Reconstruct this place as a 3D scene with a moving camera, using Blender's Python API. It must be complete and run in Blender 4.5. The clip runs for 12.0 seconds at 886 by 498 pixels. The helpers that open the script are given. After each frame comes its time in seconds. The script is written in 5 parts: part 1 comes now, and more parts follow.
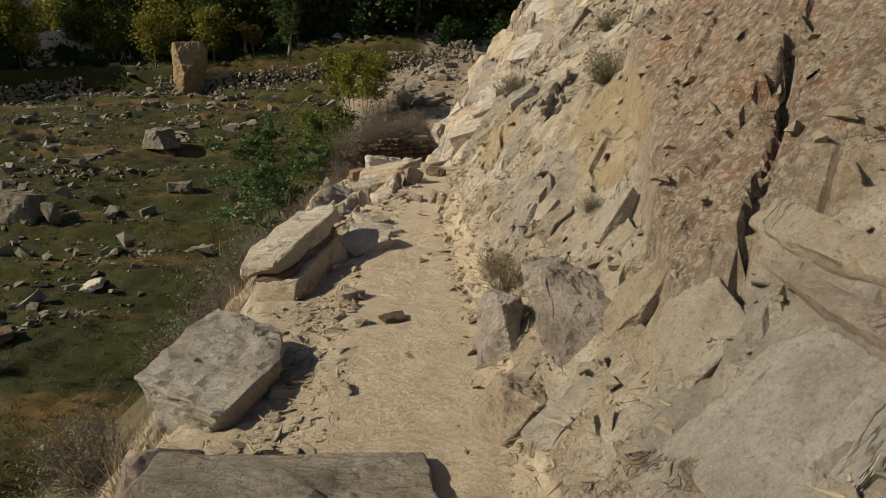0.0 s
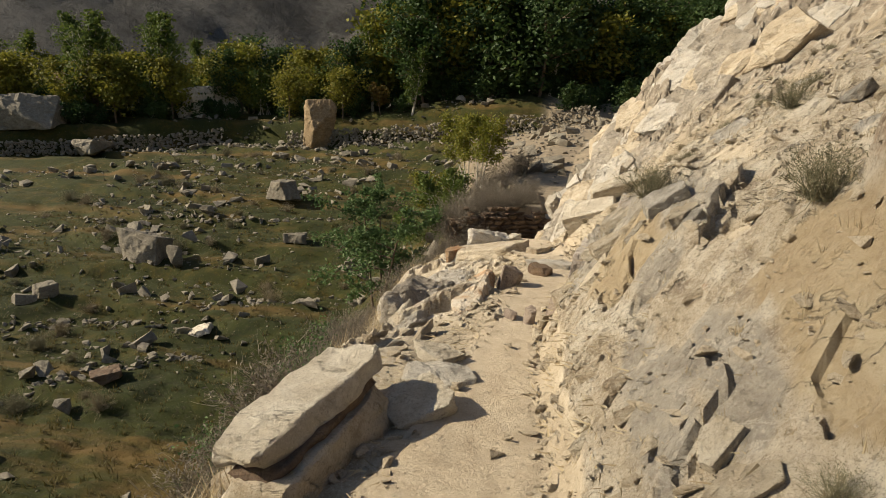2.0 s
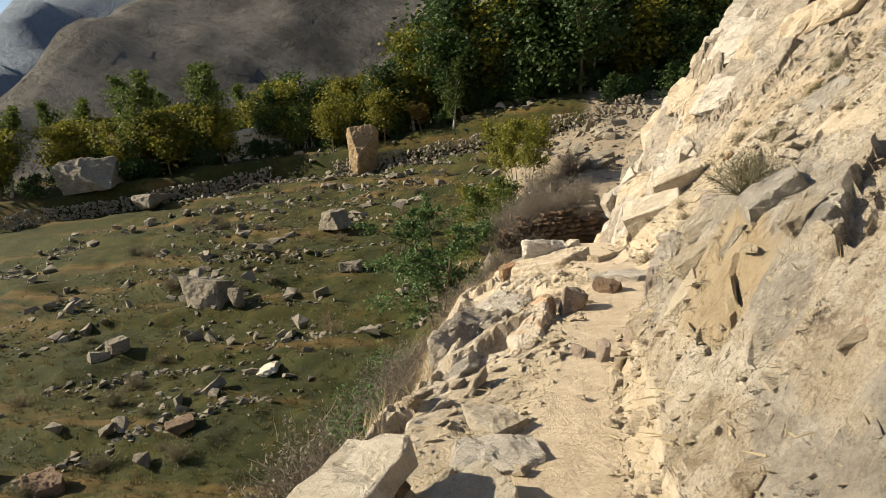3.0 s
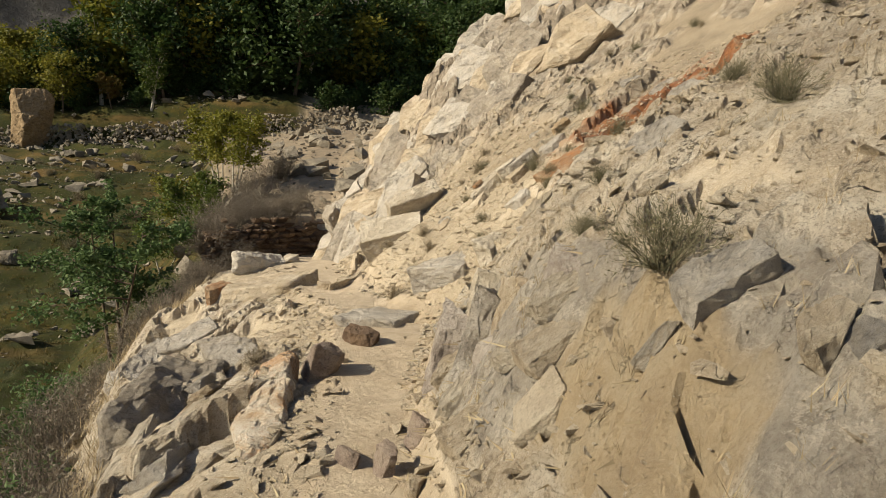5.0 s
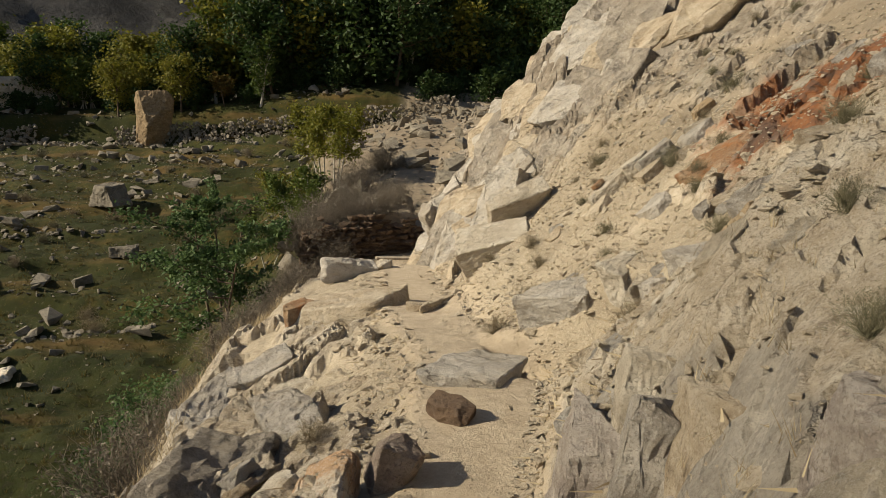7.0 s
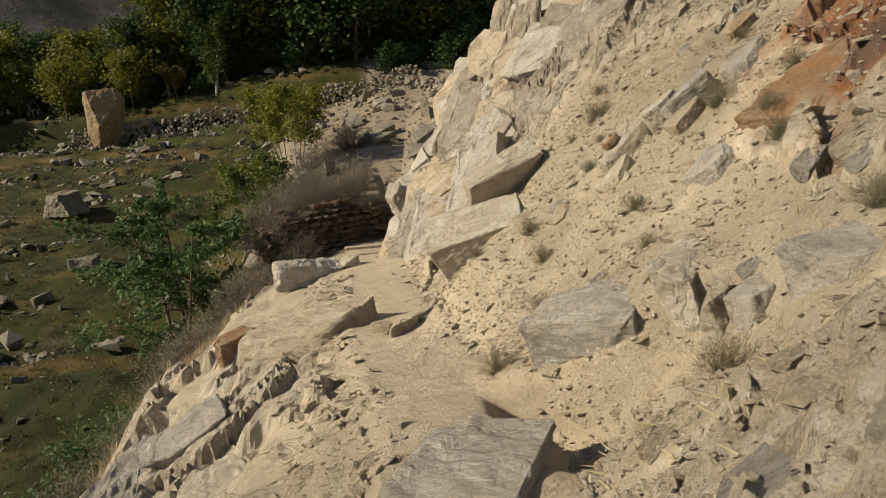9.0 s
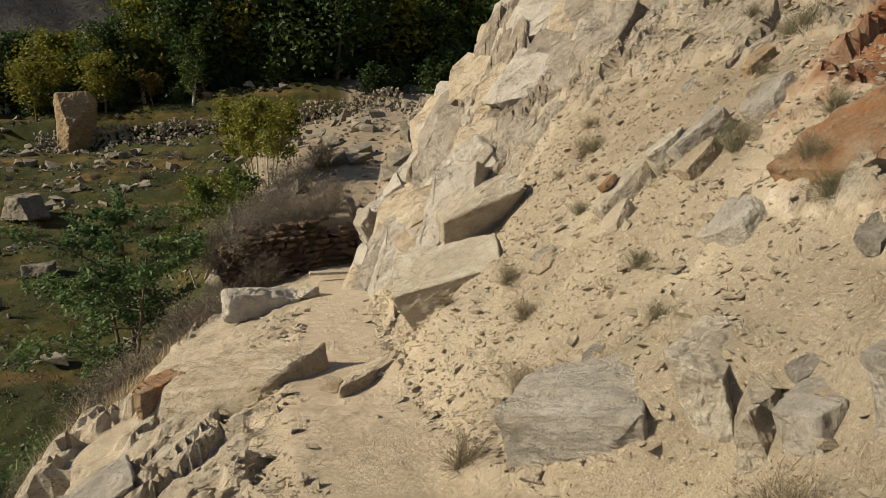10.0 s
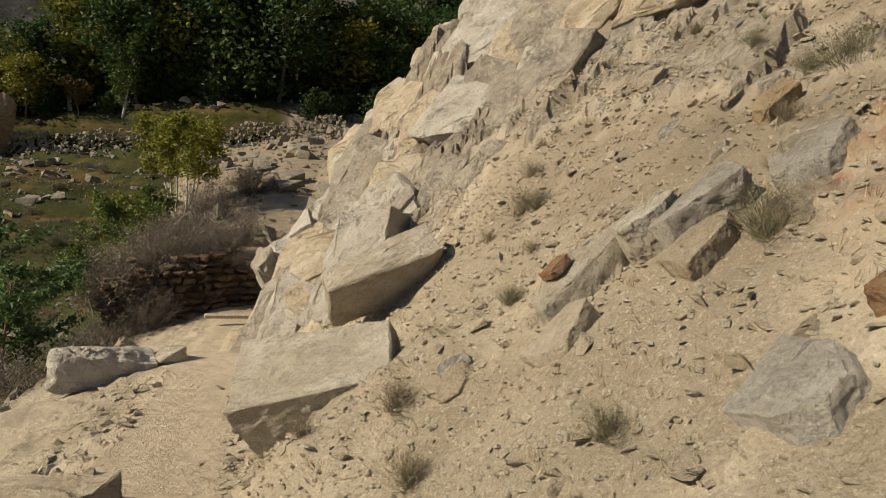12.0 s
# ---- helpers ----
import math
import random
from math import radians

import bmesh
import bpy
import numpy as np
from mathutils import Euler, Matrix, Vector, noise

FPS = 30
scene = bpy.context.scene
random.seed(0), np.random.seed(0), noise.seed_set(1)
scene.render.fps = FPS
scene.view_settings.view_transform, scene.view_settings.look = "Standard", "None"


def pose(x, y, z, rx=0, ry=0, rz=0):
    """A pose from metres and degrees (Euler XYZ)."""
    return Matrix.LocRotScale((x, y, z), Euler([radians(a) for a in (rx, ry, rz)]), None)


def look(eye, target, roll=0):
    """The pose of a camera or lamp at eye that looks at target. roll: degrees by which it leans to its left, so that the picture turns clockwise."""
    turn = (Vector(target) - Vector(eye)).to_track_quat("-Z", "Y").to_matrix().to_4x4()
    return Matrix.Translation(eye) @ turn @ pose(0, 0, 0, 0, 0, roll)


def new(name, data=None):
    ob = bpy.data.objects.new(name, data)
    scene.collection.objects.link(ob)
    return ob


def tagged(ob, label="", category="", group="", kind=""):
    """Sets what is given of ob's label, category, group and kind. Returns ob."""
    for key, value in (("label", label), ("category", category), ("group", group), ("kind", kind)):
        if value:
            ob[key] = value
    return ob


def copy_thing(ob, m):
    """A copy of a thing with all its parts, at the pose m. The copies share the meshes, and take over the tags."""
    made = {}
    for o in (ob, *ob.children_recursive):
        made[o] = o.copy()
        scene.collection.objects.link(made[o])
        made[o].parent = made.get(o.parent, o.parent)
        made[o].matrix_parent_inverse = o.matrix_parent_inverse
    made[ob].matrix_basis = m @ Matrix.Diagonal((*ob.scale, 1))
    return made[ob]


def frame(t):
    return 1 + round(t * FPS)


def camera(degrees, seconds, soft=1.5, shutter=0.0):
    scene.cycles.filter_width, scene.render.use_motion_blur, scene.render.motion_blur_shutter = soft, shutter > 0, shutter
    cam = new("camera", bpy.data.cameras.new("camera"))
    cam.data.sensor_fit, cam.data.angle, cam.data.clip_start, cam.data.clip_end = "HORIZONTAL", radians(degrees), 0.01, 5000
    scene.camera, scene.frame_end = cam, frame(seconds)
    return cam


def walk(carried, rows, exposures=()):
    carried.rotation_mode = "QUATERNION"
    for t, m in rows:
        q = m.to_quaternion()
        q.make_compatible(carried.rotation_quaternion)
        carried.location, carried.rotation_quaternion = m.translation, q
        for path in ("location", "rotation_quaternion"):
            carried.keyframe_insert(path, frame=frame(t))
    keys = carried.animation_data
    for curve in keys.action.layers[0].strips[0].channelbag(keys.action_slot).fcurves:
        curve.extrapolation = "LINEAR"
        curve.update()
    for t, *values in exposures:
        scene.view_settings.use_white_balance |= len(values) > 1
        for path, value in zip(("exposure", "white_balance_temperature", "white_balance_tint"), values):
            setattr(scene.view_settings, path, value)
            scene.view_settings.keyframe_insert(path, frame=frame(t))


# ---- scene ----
cam = camera(67.6, 12.0, soft=0.6)
METRES, EYE, TILT, LEAN, TURN = 10.5, 1.6, -17.0, 0.0, 0.0
ROWS = [
    (0.0, 0.0, 0.0, 0.0, 0.0, 0.0, -0.0),
    (0.5, -0.0035, 0.0481, 0.0172, 0.84, 2.59, -1.08),
    (1.0, 0.0057, 0.094, 0.0286, 6.95, 2.8, 1.61),
    (1.5, 0.0122, 0.1278, 0.0465, 10.64, 2.48, 4.91),
    (2.0, 0.007, 0.1677, 0.0597, 9.41, 4.68, -4.66),
    (2.5, 0.0045, 0.2005, 0.0655, 16.46, 3.53, -2.94),
    (3.0, 0.0016, 0.2542, 0.0829, 14.97, 5.57, 1.66),
    (3.5, -0.0152, 0.2931, 0.0877, 8.02, 6.27, -0.14),
    (5.5, -0.0414, 0.4402, 0.1316, -10.47, 3.88, 0.41),
    (6.0, -0.0252, 0.4795, 0.1452, -4.09, 4.34, 2.23),
    (6.5, -0.0246, 0.5035, 0.1514, -0.36, 5.03, 0.62),
    (8.5, -0.0211, 0.6586, 0.1889, -4.7, 5.43, -1.8),
    (9.0, -0.0126, 0.7043, 0.196, -3.43, 1.98, 5.38),
    (9.5, -0.0052, 0.7335, 0.2086, -7.28, 3.25, 3.6),
    (10.0, -0.0019, 0.7777, 0.2142, -5.93, 3.88, 2.43),
    (10.5, 0.0108, 0.8146, 0.2237, -4.11, 2.03, 1.05),
    (11.0, 0.0306, 0.8502, 0.2361, -2.8, 4.01, 1.37),
    (11.5, 0.0436, 0.8954, 0.2472, -11.11, 5.32, -0.06),
    (12.0, 0.0504, 0.9285, 0.2566, -11.52, 6.66, -0.52),
]
# steps of the hand-held camera between the even times, and at the ends of the unseen stretches: eye, target, roll
BETWEEN = [
    (3.7, (-0.271, 3.355, 1.592), (-0.361, 5.323, 1.244), -0.4),
    (5.3, (-0.455, 4.652, 1.572), (-0.072, 6.572, 1.165), 3.4),
    (5.8, (-0.303, 5.113, 1.565), (-0.131, 7.026, 1.008), 0.7),
    (6.7, (-0.295, 5.634, 1.602), (-0.239, 7.585, 1.166), 0.7),
    (8.3, (-0.199, 7.018, 1.493), (-0.128, 8.975, 1.088), 2.5),
]
PATH = [(t, pose(0, 0, EYE, TILT, LEAN, TURN) @ pose(METRES * x, METRES * y, METRES * z, 90 + pitch, roll, yaw)) for t, x, y, z, yaw, pitch, roll in ROWS]
PATH += [(t, look(eye, target, roll)) for t, eye, target, roll in BETWEEN]
walk(cam, sorted(PATH, key=lambda row: row[0]),
     exposures=[(0.0, 0.08), (0.5, 0.2), (1.0, 0.42), (1.5, 0.44), (2.0, 0.6), (2.5, 0.68), (3.0, 0.95), (3.5, 0.98), (5.5, 0.36), (6.0, 0.30), (6.5, 0.30), (8.5, 0.33), (10.5, 0.36), (12.0, 0.34)])

# ---- light ----
SUN_DIR = Vector((-0.84, -0.14, 0.55)).normalized()
world = bpy.data.worlds.new("world")
scene.world = world
world.use_nodes = True
wn = world.node_tree.nodes
sky = wn.new("ShaderNodeTexSky")
sky.sky_type, sky.sun_disc = "NISHITA", False
sky.sun_elevation = math.asin(SUN_DIR.z)
sky.sun_rotation = math.atan2(SUN_DIR.x, SUN_DIR.y)
world.node_tree.links.new(sky.outputs[0], wn["Background"].inputs[0])
wn["Background"].inputs[1].default_value = 0.065
sun = new("sun", bpy.data.lights.new("sun", "SUN"))
sun.data.energy, sun.data.angle, sun.data.color = 4.9, radians(0.5), (1.0, 0.88, 0.67)
sun.matrix_world = Matrix.Translation((-40, 20, 60)) @ SUN_DIR.to_track_quat("Z", "Y").to_matrix().to_4x4()

# ---- terrain shape ----
def lattice(ix, iy, seed):
    """A hashed value in 0..1 for each lattice point."""
    h = (ix.astype(np.int64) * 374761393 + iy.astype(np.int64) * 668265263 + seed * 1442695041) & 0xFFFFFFFF
    h = ((h ^ (h >> 13)) * 1274126177) & 0xFFFFFFFF
    h = ((h ^ (h >> 16)) * 2246822519) & 0xFFFFFFFF
    return ((h ^ (h >> 15)) & 0xFFFFFF) / float(0xFFFFFF)


def vnoise(x, y, seed=0):
    ix, iy = np.floor(x), np.floor(y)
    fx, fy = x - ix, y - iy
    fx, fy = fx * fx * (3 - 2 * fx), fy * fy * (3 - 2 * fy)
    a, b = lattice(ix, iy, seed), lattice(ix + 1, iy, seed)
    c, d = lattice(ix, iy + 1, seed), lattice(ix + 1, iy + 1, seed)
    return (a + (b - a) * fx) * (1 - fy) + (c + (d - c) * fx) * fy


def fbm(x, y, seed=0, octaves=4):
    total, amp, size = 0.0, 0.5, 0.0
    for k in range(octaves):
        total = total + amp * vnoise(x * 2 ** k + 17.3 * k, y * 2 ** k + 5.1 * k, seed + k)
        size += amp
        amp *= 0.5
    return total / size


def facets(u, v, seed):
    """Broken slabs: tilted planes, one for each cell, and the distance from the joints between them."""
    iu, iv = np.floor(u), np.floor(v)
    best, second = np.full(u.shape, 9.0), np.full(u.shape, 9.0)
    lift = np.zeros(u.shape)
    for du in (-1, 0, 1):
        for dv in (-1, 0, 1):
            cu, cv = iu + du, iv + dv
            pu = cu + 0.1 + 0.8 * lattice(cu, cv, seed)
            pv = cv + 0.1 + 0.8 * lattice(cu, cv, seed + 1)
            dist = (u - pu) ** 2 + (v - pv) ** 2
            plane = (lattice(cu, cv, seed + 2) - 0.5) + 1.1 * (lattice(cu, cv, seed + 3) - 0.5) * (u - pu) + 1.1 * (lattice(cu, cv, seed + 4) - 0.5) * (v - pv)
            near = dist < best
            second = np.where(near, best, np.minimum(second, dist))
            lift = np.where(near, plane, lift)
            best = np.where(near, dist, best)
    return lift, np.sqrt(second) - np.sqrt(best)


def smooth(a, b, x):
    t = np.clip((x - a) / (b - a), 0, 1)
    return t * t * (3 - 2 * t)


# stations along the walk: y, then the trail's level, its edge below the slope, its half width, the rim above the bank
ST_Y = (-6, 1, 3, 4.5, 5.6, 7, 8.2, 9.5, 10.6, 12, 13.4, 16, 18, 20.0, 24, 30, 40, 50, 65, 90)
ST_LEVEL = (0.0, 0.02, 0.03, 0.03, 0.0, -0.06, -0.1, -0.15, -0.30, -0.56, -0.76, -1.18, -1.42, -2.25, -2.9, -3.2, -2.7, -1.2, 0.0, 0.5)
ST_FOOT = (0.5, 0.35, 0.22, 0.12, 0.0, -0.04, 0.12, 0.5, 0.72, 0.4, 0.15, 0.05, -0.1, -0.4, -0.3, -0.2, 0.3, 1.0, 3.0, 5.0)
ST_HALF = (0.45, 0.42, 0.38, 0.36, 0.3, 0.2, 0.24, 0.4, 0.5, 0.45, 0.45, 0.45, 0.4, 0.4, 0.5, 0.7, 1, 1, 1, 1)
ST_RIM = (-1.2, -1.2, -1.3, -1.4, -1.45, -1.5, -1.6, -1.9, -2.2, -2.55, -2.75, -2.6, -2.4, -2.6, -3.0, -3.6, -5.0, -6.5, -9.0, -12.0)
# the slope above the trail: gradient of the foot, the foot's width, gradient higher up
ST_VERGE = (0.22, 0.22, 0.22, 0.22, 0.22, 0.25, 0.35, 0.46, 0.55, 0.6, 0.55, 0.3, 0.22, 0.22, 0.22, 0.22, 0.22, 0.22, 0.22, 0.22)
ST_FACE = (1.1, 1.15, 1.05, 1.15, 1.3, 1.7, 1.55, 0.95, 0.95, 0.92, 0.88, 0.95, 1.15, 1.9, 1.8, 1.0, 0.5, 0.4, 0.3, 0.2)
ST_WIDE = (2.5, 2.4, 2.0, 1.3, 0.75, 0.6, 0.65, 2.0, 2.0, 2.0, 2.5, 3.0, 3.0, 2.6, 2.4, 2.5, 3, 3, 3, 3)
ST_HIGH = (0.8, 0.8, 0.8, 0.75, 0.7, 0.7, 0.7, 0.7, 0.7, 0.7, 0.72, 0.75, 0.85, 0.9, 0.9, 0.7, 0.5, 0.4, 0.35, 0.3)


# smooth bedrock of another colour in the faces: x, y, half width, half length
GOLDEN = ((0.50, 6.18, 0.21, 0.50), (1.04, 4.25, 0.17, 0.62), (1.30, 9.15, 0.2, 0.2))
GREYISH = ((0.40, 7.55, 0.24, 0.85), (0.56, 6.72, 0.16, 0.26), (0.50, 4.62, 0.10, 0.62), (0.74, 4.36, 0.10, 0.56), (0.80, 5.86, 0.18, 0.30), (0.86, 1.5, 0.30, 0.55), (0.62, 5.5, 0.12, 0.22), (0.3, 6.95, 0.12, 0.3))


def stains(spots, x, y, seed):
    """How far a point lies inside any of the stained patches, with ragged outlines."""
    ragged = 0.9 * (fbm(x * 4.0, y * 4.0, seed, 4) - 0.5)
    inside = np.zeros(x.shape)
    for cx, cy, rx, ry in spots:
        inside = np.maximum(inside, smooth(1.08, 0.94, np.hypot((x - cx) / rx, (y - cy) / ry) + ragged))
    return inside


# open cracks in the rock faces: x, y to x, y, half width, depth
CRACKS = (
    (1.50, 2.98, 1.30, 2.55, 0.035, 0.16), (1.30, 2.55, 0.92, 1.95, 0.03, 0.14), (0.92, 1.95, 0.80, 2.06, 0.06, 0.16),
    (1.02, 3.60, 0.85, 2.40, 0.02, 0.08), (0.40, 6.65, 0.30, 6.20, 0.02, 0.12), (0.54, 5.95, 0.50, 5.70, 0.02, 0.10), (0.36, 5.78, 0.50, 5.60, 0.015, 0.10))


def station(row, y):
    return np.interp(y, ST_Y, row)


def field_level(x, y):
    z = -15.6 + 0.137 * np.minimum(y, 95) + 0.02 * (x + 20) + 0.13 * np.clip(x + 32, 0, 60) * smooth(60, 95, y) + 0.012 * np.maximum(y - 95, 0)
    z = z + 1.6 * (fbm(x * 0.05, y * 0.05, 31) - 0.5)
    step = 0.9
    q = z / step + 0.8 * (fbm(x * 0.03 + 9, y * 0.03, 41) - 0.5)
    fq = q - np.floor(q)
    z = z + step * 0.75 * (smooth(0.8, 1.0, fq) - fq)
    z = z + 0.5 * (fbm(x * 0.35, y * 0.5, 51) - 0.5) + 0.55 * (fbm(x * 0.9, y * 1.2, 53, 3) - 0.5)
    return z + 3.3 * smooth(-0.6, 1.6, y - wall_line(x)) * smooth(6, -8, x)


def wall_line(x):
    """Where the pasture ends at a dry-stone terrace wall."""
    bend = 1.2 * (vnoise(x * 0.11, x * 0.0, 58) - 0.5)
    return np.where(x > -46, 88.6 - 0.12 * (x + 30), 90.5 + 0.45 * (x + 46)) + bend


def mountains(x, y):
    """The far side of the valley: a scree slope behind the trees and a high ridge behind it."""
    ahead, aside = -0.66 * x + 0.75 * y, 0.75 * x + 0.66 * y
    rough = 34 * (fbm(x * 0.012, y * 0.012, 61, 6) - 0.5)
    first = np.minimum(0.72 * (ahead - 165) + rough, 0.95 * (aside + 32) + 1.6 * rough)
    second = np.minimum(0.75 * (y - 150 + 0.2 * x) + rough, 0.9 * (x + 0.3 * y + 30) + rough)
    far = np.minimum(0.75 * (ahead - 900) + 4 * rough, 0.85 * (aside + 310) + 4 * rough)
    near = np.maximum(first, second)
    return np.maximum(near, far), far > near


def shape(x, y):
    """Height of the ground, and how far it is bare rock, grass and trodden trail."""
    level, foot, half = station(ST_LEVEL, y), station(ST_FOOT, y), station(ST_HALF, y)
    rim, face, wide, high = station(ST_RIM, y), station(ST_FACE, y), station(ST_WIDE, y), station(ST_HIGH, y)
    wob = 0.16 * (fbm(x * 0.6, y * 0.9, 3) - 0.5) * smooth(1, 4, np.abs(y) + 2)
    d = x - foot + wob
    up = face * np.minimum(np.maximum(d, 0), wide) + high * np.clip(d - wide, 0, 9) + 0.45 * np.maximum(d - wide - 9, 0)
    left = foot - 2 * half
    e = np.maximum(left - x, 0)
    verge = np.minimum(e, np.maximum(left - rim, 0.05))
    bank = level - station(ST_VERGE, y) * verge + 0.16 * smooth(7.5, 9, y) * smooth(16, 14, y) * smooth(0.3, 1.0, verge) * (fbm(x * 0.9, y * 0.9, 27, 3) - 0.45)
    fall = np.maximum(rim + 0.2 * (fbm(x * 0.5 + 3, y * 0.8, 7) - 0.5) - x, 0)
    bank = bank - 1.35 * np.minimum(fall, 1.2) - 0.95 * np.maximum(fall - 1.2, 0)
    bank = bank + 0.22 * np.exp(-((x + 2.6) / 0.9) ** 2 - ((y - 13.8) / 1.3) ** 2) + 0.2 * np.exp(-((x + 2.4) / 0.5) ** 2 - ((y - 11.6) / 0.8) ** 2)
    z = np.where(d > 0, level + up, bank)
    q = (x - 0.5) * 0.45 + (y - 11.0) * 0.89
    z = z + (0.15 * smooth(-0.12, 0.1, q) * smooth(0.9, 0.3, q) - 0.26 * smooth(0.04, -0.12, q) * smooth(-1.0, -0.3, q)) * smooth(0.2, 0.5, x) * smooth(1.55, 1.2, x)
    z = z + 0.30 * np.exp(-((x - 0.42) / 0.42) ** 2 - ((y - 13.18) / 0.42) ** 2) + 0.14 * np.exp(-((x - 0.95) / 0.4) ** 2 - ((y - 13.35) / 0.35) ** 2)
    field = field_level(x, y)
    low = np.maximum(z, field)
    grass = smooth(-0.6, 0.5, field - z) * smooth(-1.5, -3.5, x)
    grass = np.maximum(grass, smooth(0.0, 1.2, rim - x + 1.5 * (fbm(x * 0.8, y * 0.8, 19) - 0.5)) * smooth(21, 27, y))
    grass = np.maximum(grass, 0.85 * smooth(1.0, 2.6, fall + 1.6 * (fbm(x * 0.9, y * 0.9, 17) - 0.5)) * (d < 0))
    z = low
    # bare rock and its broken slabs
    patch = fbm(x * 0.9 + 2, y * 0.55, 11, 4)
    rocky = smooth(-0.02, 0.2, d) * np.clip(np.interp(y, (-6, 5, 7.6, 8.6, 9.5, 11, 15, 17.5, 19, 24, 28, 40), (1, 1, 1, 0.75, 0.2, 0.12, 0.2, 0.65, 1, 1, 0.5, 0.2)), 0, 1)
    rocky = np.where(d > 0.0, smooth(0.62 - 0.5 * rocky, 0.70 - 0.5 * rocky, patch), 0)
    rim_rock = smooth(0.25 + 0.45 * smooth(5, 6, y) * smooth(12.5, 10.5, y), -0.1, x - rim) * smooth(3.2, 1.4, rim - x) * smooth(0.42, 0.50, fbm(x * 0.7, y * 0.7, 13) + 0.3 * smooth(13, 10.5, y) * smooth(0.5, 1.5, y)) * (1 - grass)
    rock = np.clip(np.maximum(rocky * smooth(26, 12, d), rim_rock * smooth(30, 22, y)), 0, 1)
    apron = smooth(0.1, 0.4, e) * smooth(7.2, 8.2, y) * smooth(15.5, 14.3, y) * smooth(1.4, 0.6, rim - x) * smooth(0.46, 0.53, fbm(x * 1.3 + 4, y * 0.8, 29, 4) + 0.16 * smooth(1.0, 0.2, x - rim))
    rock = np.maximum(rock, apron)
    rock = rock * (1 - smooth(11.2, 11.7, y) * smooth(15.2, 14.4, y) * smooth(1.9, 1.3, d) * (d > 0))
    # plates of bedding that run up the slope, broken across, with open joints between them
    wx, wy = 0.35 * (fbm(x * 1.1, y * 1.1, 101) - 0.5), 0.35 * (fbm(x * 1.1 + 7, y * 1.1, 103) - 0.5)
    u, v = 1.25 * x + 0.42 * y + wx, y - 0.62 * x + wy
    big, joint = facets(u * 0.75, v * 1.35, 71)
    mid, joint2 = facets(u * 1.7 + 0.5 * big, v * 4.6 + 0.8 * wx, 81)
    tiny, joint3 = facets(u * 5 + big, v * 12, 91)
    saw = v * 2.1 + 1.2 * big + 0.8 * fbm(x * 1.5, y * 1.5, 107)
    saw = saw - np.floor(saw)
    close = smooth(60, 24, np.abs(y - 5)) * smooth(40, 14, np.abs(x))
    open_joint = smooth(0.05, 0.0, joint) * smooth(0.35, 0.6, fbm(x * 0.8, y * 0.8, 109))
    crag = 0.30 * big + 0.13 * mid + 0.05 * tiny + 0.13 * (saw - 0.5) * smooth(1.0, 0.93, saw) - np.interp(y, (4, 6), (0.05, 0.12)) * open_joint - 0.045 * smooth(0.09, 0.0, joint2)
    crag = crag * np.interp(y, (-6, 4.2, 5.2, 8.5, 16, 18.5), (0.36, 0.36, 0.5, 0.7, 0.8, 1.15))
    crag = crag + 0.03 * (fbm(x * 9, y * 9, 111, 3) - 0.5)
    for x0, y0, x1, y1, wide_, deep in CRACKS:
        along = np.clip(((x - x0) * (x1 - x0) + (y - y0) * (y1 - y0)) / ((x1 - x0) ** 2 + (y1 - y0) ** 2), 0, 1)
        off = np.hypot(x - x0 - along * (x1 - x0) + 0.25 * wx * 0.4, y - y0 - along * (y1 - y0) + 0.25 * wy * 0.4)
        crag = crag - deep * smooth(wide_, 0.3 * wide_, off)
    # a thick weathered plate on the near rock face, and reddish crags higher up
    crust = smooth(0.50, 0.56, d - 0.25 * np.maximum(y - 2.2, 0) + 0.15 * wx) * smooth(1.95, 2.12, y + 0.5 * wx) * smooth(4.95, 4.85, y + wy * 0.6) * (y > -3)
    crust = crust * rock
    rust = smooth(0.95, 0.5, np.hypot((x - 3.0) / 1.35, (y - 11.35) / 1.15) + 1.2 * (fbm(x * 3, y * 3, 113) - 0.5)) * smooth(0.65, 0.9, d)
    rock = np.maximum(rock, rust)
    z = z + close * (rock * (crag + 0.04) + 0.21 * crust)
    trail = smooth(0.25, -0.05, d) * smooth(0.3, -0.05, left - x) * (1 - grass)
    loose = 0.14 * (fbm(x * 1.4, y * 1.4, 21) - 0.5) + 0.09 * (fbm(x * 3.9 + y * 2.7, y * 3.9 - x * 2.7, 23, 3) - 0.5) + 0.022 * (fbm(x * 12.3 + y * 9.1, y * 12.3 - x * 9.1, 25, 1) - 0.5)
    z = z + close * (1 - rock) * (1 - grass) * loose * (1 - 0.75 * trail)
    behind = y - 25.55 - 0.445 * (x + 1.9)
    z = z + 1.2 * smooth(0.0, 0.25, behind) * smooth(9, 3, behind) * smooth(-0.15, -0.6, x + 0.05 * behind) * smooth(-4.6, -3.6, x)
    m, far_haze = mountains(x, y)
    return np.maximum(z, m), rock, grass, trail, smooth(-2, 2, m - z), crust, rust, far_haze * 1.0


def height(x, y):
    return float(shape(np.array([float(x)]), np.array([float(y)]))[0][0])
# ---- end of terrain shape ----


